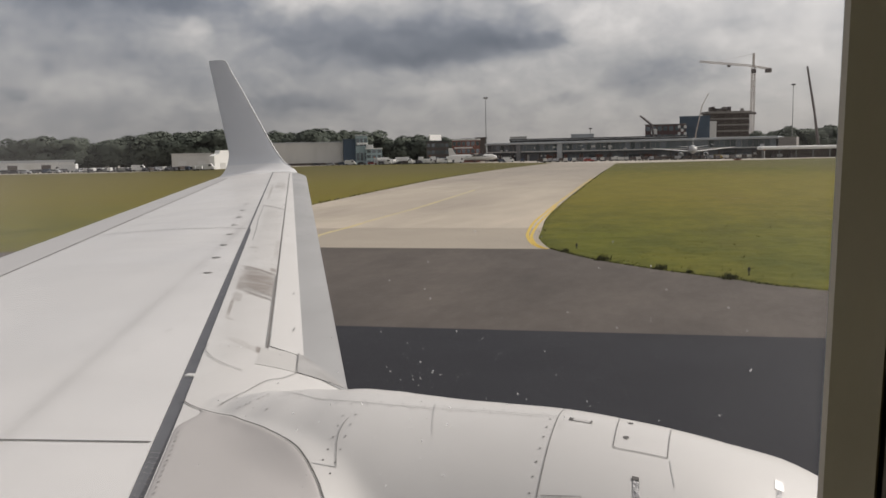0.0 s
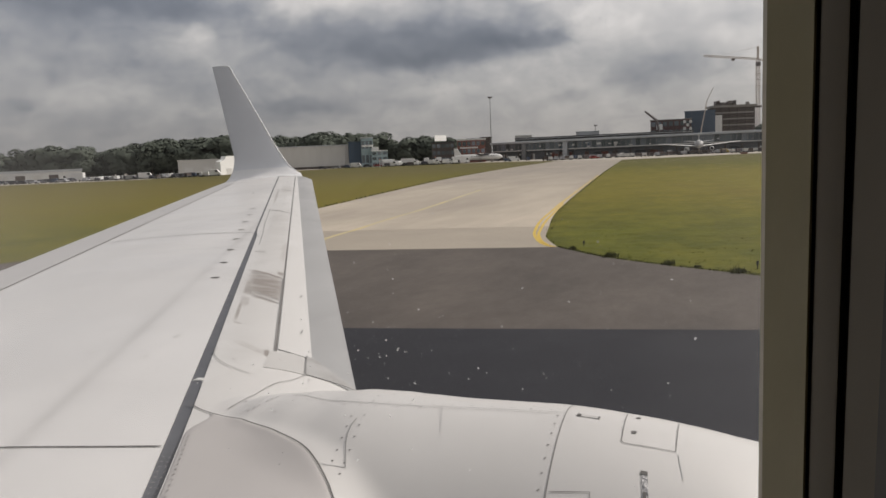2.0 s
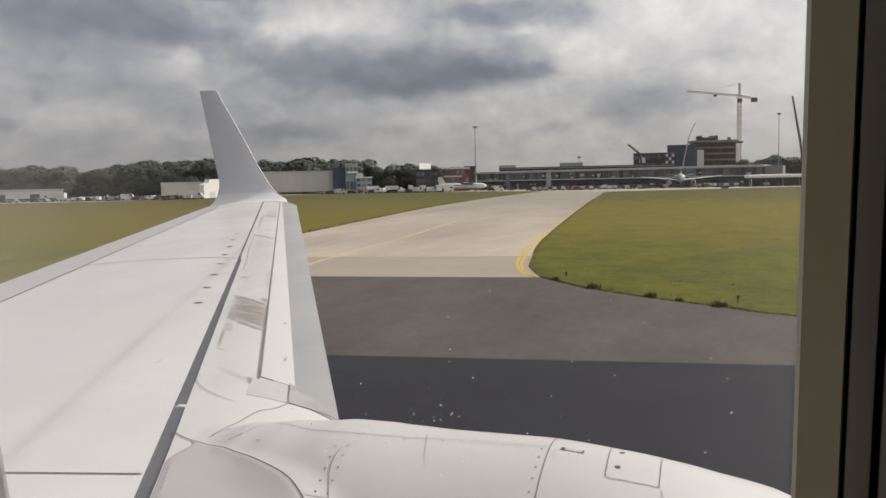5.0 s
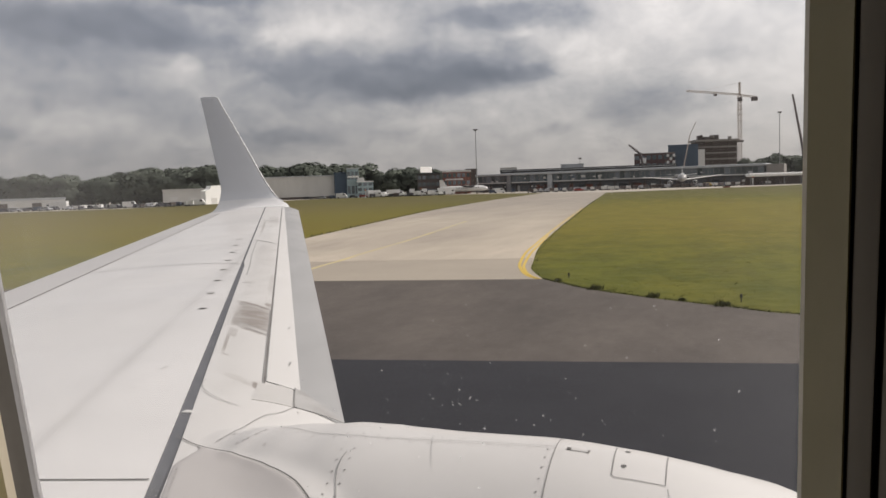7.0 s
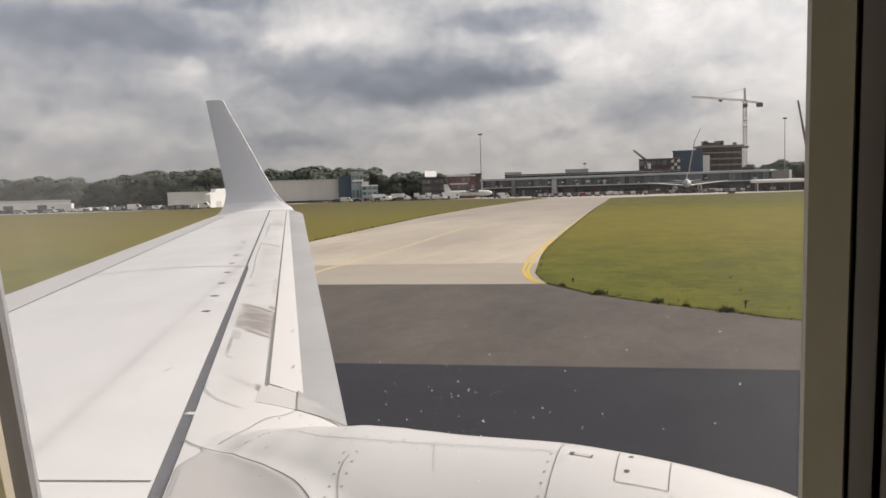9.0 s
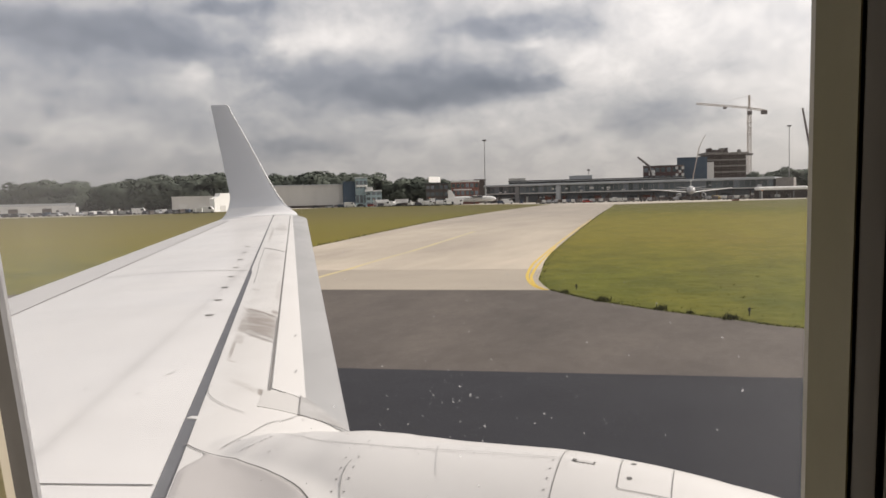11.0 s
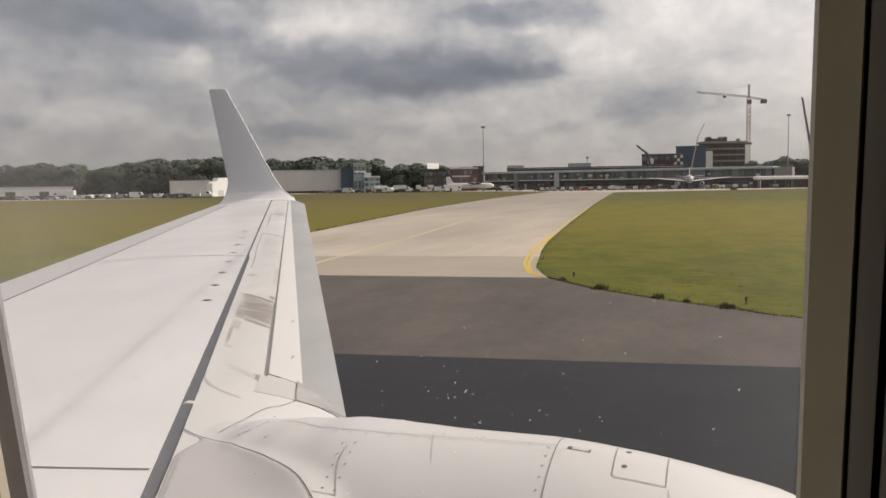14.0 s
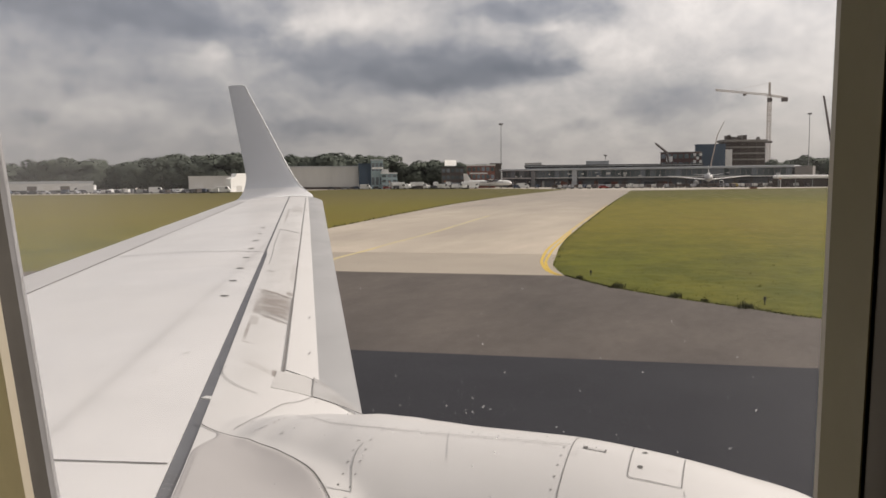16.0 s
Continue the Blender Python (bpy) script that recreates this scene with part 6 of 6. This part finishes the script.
def tree(b, depth, h):
    x, y = site(b, depth)
    ob = thing("tree", (x, y, 0), rng.uniform(0, 360), "broad dark green leafy tree in the wood behind the airfield", "tree", "trees behind the airfield")
    trunk, crown_me = rng.choice(variants)
    for nm, me in (("trunk", trunk), ("crown", crown_me)):
        o = new(nm, me)
        o.parent = ob
    w = h / 17.0
    ob.scale = (w * rng.uniform(1.25, 1.6), w * rng.uniform(1.2, 1.5), w)
    return ob


for b0, b1, step, depth, h0, h1 in ((-840, -724, 17, 455, 13.5, 16.0), (-722, -664, 15, 450, 17.5, 19.5), (-668, -628, 14, 452, 17, 18.8), (-622, -556, 15, 455, 14.5, 16.2),
                                    (-560, -520, 14, 455, 17.0, 18.8), (-522, -370, 13, 460, 19.2, 20.6), (-312, -130, 13, 520, 20.0, 22.6), (-134, 20, 13, 530, 15.0, 18.0),
                                    (560, 690, 13, 600, 16.5, 20.5), (-840, -372, 22, 480, 12, 15.0), (20, 80, 15, 560, 14, 16)):
    b = b0
    while b < b1:
        tree(b + rng.uniform(-4, 4), depth + rng.uniform(-8, 12), rng.uniform(h0, h1) * rng.uniform(0.93, 1.03))
        b += step * rng.uniform(0.8, 1.15)
# undergrowth that closes the wood below the crowns
bm = bmesh.new()
for b0, b1, depth, h in ((-860, -365, 470, 8.0), (-330, 30, 540, 9.0), (555, 700, 612, 8.0)):
    b = b0
    while b < b1:
        x, y = site(b, depth + rng.uniform(-4, 4))
        for k in range(7):
            r = rng.uniform(1.2, 2.6)
            bmesh.ops.create_icosphere(bm, subdivisions=1, radius=r, matrix=Matrix.Translation((x + rng.gauss(0, 1.5), y + rng.gauss(0, 1.5), rng.uniform(0.5, h))) @ Euler((rng.uniform(0, 3), rng.uniform(0, 3), 0)).to_matrix().to_4x4())
        b += 8
ob = part("undergrowth", bm, M["leaf"], None)
tagged(ob, "dense dark green undergrowth below the trees", "undergrowth", kind="stuff")

# ---------------------------------------------------------------- airfield grass: tufts, edge lights, boards
M["blade"] = grass_material("grass_blades", (0.17, 0.175, 0.04), (0.22, 0.18, 0.05), (0.12, 0.13, 0.03))
M["weed"] = material("dark_weeds", (0.125, 0.130, 0.050), 0.85, fine=(6, 0.2), broad=(1, 0.2), bump=(0, 0), spec=0.1, vary=0.4, island=True)
edge_pts = [tuple(p) for p in grass_edge]


def edge_at(x):
    for (a, p0), (c, p1) in zip(edge_pts, edge_pts[1:]):
        if a <= x <= c:
            return p0 + (p1 - p0) * (x - a) / (c - a + 1e-9)
    return None


def right_edge(y):
    for (p0, a), (p1, c) in zip(EDGE_R, EDGE_R[1:]):
        if a <= y <= c:
            return p0 + (p1 - p0) * (y - a) / (c - a)
    return EDGE_R[-1][0]


def blades(verts, faces, x, y, h, n, lean, rg, wide=0.012):
    for _ in range(n):
        a = rg.uniform(0, 6.28)
        r = rg.uniform(0, 0.5) * lean
        bx_, by_ = x + math.cos(a) * r, y + math.sin(a) * r
        tx, ty = bx_ + math.cos(a) * lean * rg.uniform(0.1, 0.7), by_ + math.sin(a) * lean * rg.uniform(0.1, 0.7)
        px, py = -math.sin(a) * wide, math.cos(a) * wide
        k = len(verts)
        verts += [(bx_ - px, by_ - py, -0.03), (bx_ + px, by_ + py, -0.03), (tx, ty, h * rg.uniform(0.6, 1.1))]
        faces.append((k, k + 1, k + 2))


rg = random.Random(9)
# uneven verge of mown grass beside the taxiway
NX, NY_ = 170, 230
rows = []
for j in range(NY_ + 1):
    y = 23.2 + 62.0 * (j / NY_) ** 1.5
    row = []
    for i in range(NX + 1):
        x = -13.0 + (31.0 + 0.10 * (y - 23)) * i / NX
        if y < 34.6:
            e = edge_at(x)
            inside = -1.0 if e is None else y - e
        else:
            inside = x - right_edge(y)
        fade = min(1.0, max(0.0, (84.0 - y) / 10.0), max(0.0, (17.0 + 0.1 * (y - 23) - x) / 2.0))
        n = noise.fractal(Vector((x * 1.6, y * 1.6, 0)), 0.7, 2.1, 5) * 0.05 + noise.noise(Vector((x * 0.5, y * 0.5, 4))) * 0.03
        z = -0.022 + (0.035 + n * 0.8) * fade * min(1.0, inside / 0.5) if inside > 0 else -0.06
        row.append((x, y, z if fade > 0 else -0.06))
    rows.append(row)
ob = put("grass_verge", mesh("grass_verge", *grid(rows), True), M["grass"])
tagged(ob, "uneven yellow-green mown grass beside the taxiway", "grass", kind="stuff")
verts, faces = [], []
count = 0
while count < 1300:
    x = rg.uniform(-5.6, 12)
    e = edge_at(x)
    if e is None:
        continue
    y = e + 0.05 + rg.expovariate(1 / 7.0)
    if y > 34.6 and x < right_edge(y) + 0.1:
        continue
    blades(verts, faces, x, y, 0.02 + 0.035 * rg.random(), 4, 0.2, rg, 0.02)
    count += 1
tagged(put("grass_tufts", mesh("grass_tufts", verts, faces), M["blade"]), "short grass tufts beside the asphalt", "grass", kind="stuff")

for x, y, s in ((-5.1, 33.75, 0.34), (-3.30, 31.3, 0.46), (-1.15, 29.2, 0.40), (1.05, 27.3, 0.44), (-0.2, 28.45, 0.2)):
    verts, faces = [], []
    for i in range(70):
        blades(verts, faces, x + rg.gauss(0, s * 0.22), y + rg.gauss(0, s * 0.25), s * rg.uniform(0.15, 0.5), 3, 0.12, rg, 0.03)
    tagged(put("weed_clump", mesh("weed_clump", verts, faces), M["weed"]), "dark green weed clump at the asphalt edge", "weeds", "weed clumps")
# darker turned soil line where asphalt meets grass
verts, faces = [], []
for i, p in enumerate(edge_pts):
    q = edge_pts[min(i + 1, len(edge_pts) - 1)]
    if p[0] > 16:
        break
    for k in range(26):
        s = rg.random()
        blades(verts, faces, p[0] + (q[0] - p[0]) * s, p[1] + (q[1] - p[1]) * s + rg.uniform(-0.04, 0.30), rg.uniform(0.025, 0.055), 3, 0.12, rg, 0.016)
tagged(put("edge_grass", mesh("edge_grass", verts, faces), M["weed"]), "dark ragged grass along the asphalt edge", "grass", kind="stuff")


# long grass at the rims of the taxiway
verts, faces = [], []
for pts in (smooth_line(EDGE_L), smooth_line(EDGE_R)):
    for p, q in zip(pts, pts[1:]):
        if not 36 < p.y < 190:
            continue
        side = -1 if p.x < -25 - 0.05 * p.y else 1
        for k in range(int((q - p).length / 0.30)):
            w = p.lerp(q, rg.random())
            blades(verts, faces, w.x + side * rg.uniform(-0.05, 0.30), w.y, rg.uniform(0.08, 0.24) if side < 0 else rg.uniform(0.02, 0.06), 3 if side < 0 else 2, 0.12, rg, 0.035)
tagged(put("rim_grass", mesh("rim_grass", verts, faces), M["weed"]), "ragged grass along the taxiway rims", "grass", kind="stuff")


def edge_light(x, y):
    ob = thing("edge_light", (x, y, -0.02), 0, "small dark taxiway edge light on a stalk", "edge light", "taxiway edge lights")
    part("stalk", tube(bmesh.new(), (0, 0, 0), (0, 0, 0.24), 0.025, sides=8), M["black"], ob)
    part("lamp", tube(bmesh.new(), (0, 0, 0.24), (0, 0, 0.40), 0.06, 0.045, 10), M["black"], ob)
    part("base", tube(bmesh.new(), (0, 0, -0.02), (0, 0, 0.03), 0.11, 0.09, 10), M["black"], ob)
    ob.scale = (0.72, 0.72, 0.72)


for x, y in ((1.62, 28.0), (-4.75, 34.5)):
    edge_light(x, y)
x, y = site(521, 300)
ob = thing("marker_board", (x, y, 0), AXIS, "low red-brown marker board in the grass", "marker board")
part("board", boxed(-1.3, 1.3, -0.1, 0.1, 0.25, 0.8, bevel=0.03), M["brick"], ob)
for sx in (-0.6, 0.6):
    part("leg", boxed(sx - 0.05, sx + 0.05, -0.05, 0.05, -0.05, 0.3), M["steel"], ob)
for b, d in ((-118, 400), (568, 345), (-20, 390)):
    x, y = site(b, d)
    ob = thing("marker_post", (x, y, 0), AXIS, "slim pale marker post on the grass", "post", "marker posts")
    part("shaft", boxed(-0.14, 0.14, -0.14, 0.14, -0.05, 3.4), M["shed"], ob)
    part("cap", boxed(-0.2, 0.2, -0.2, 0.2, 3.4, 3.9, bevel=0.05), M["orange"], ob)
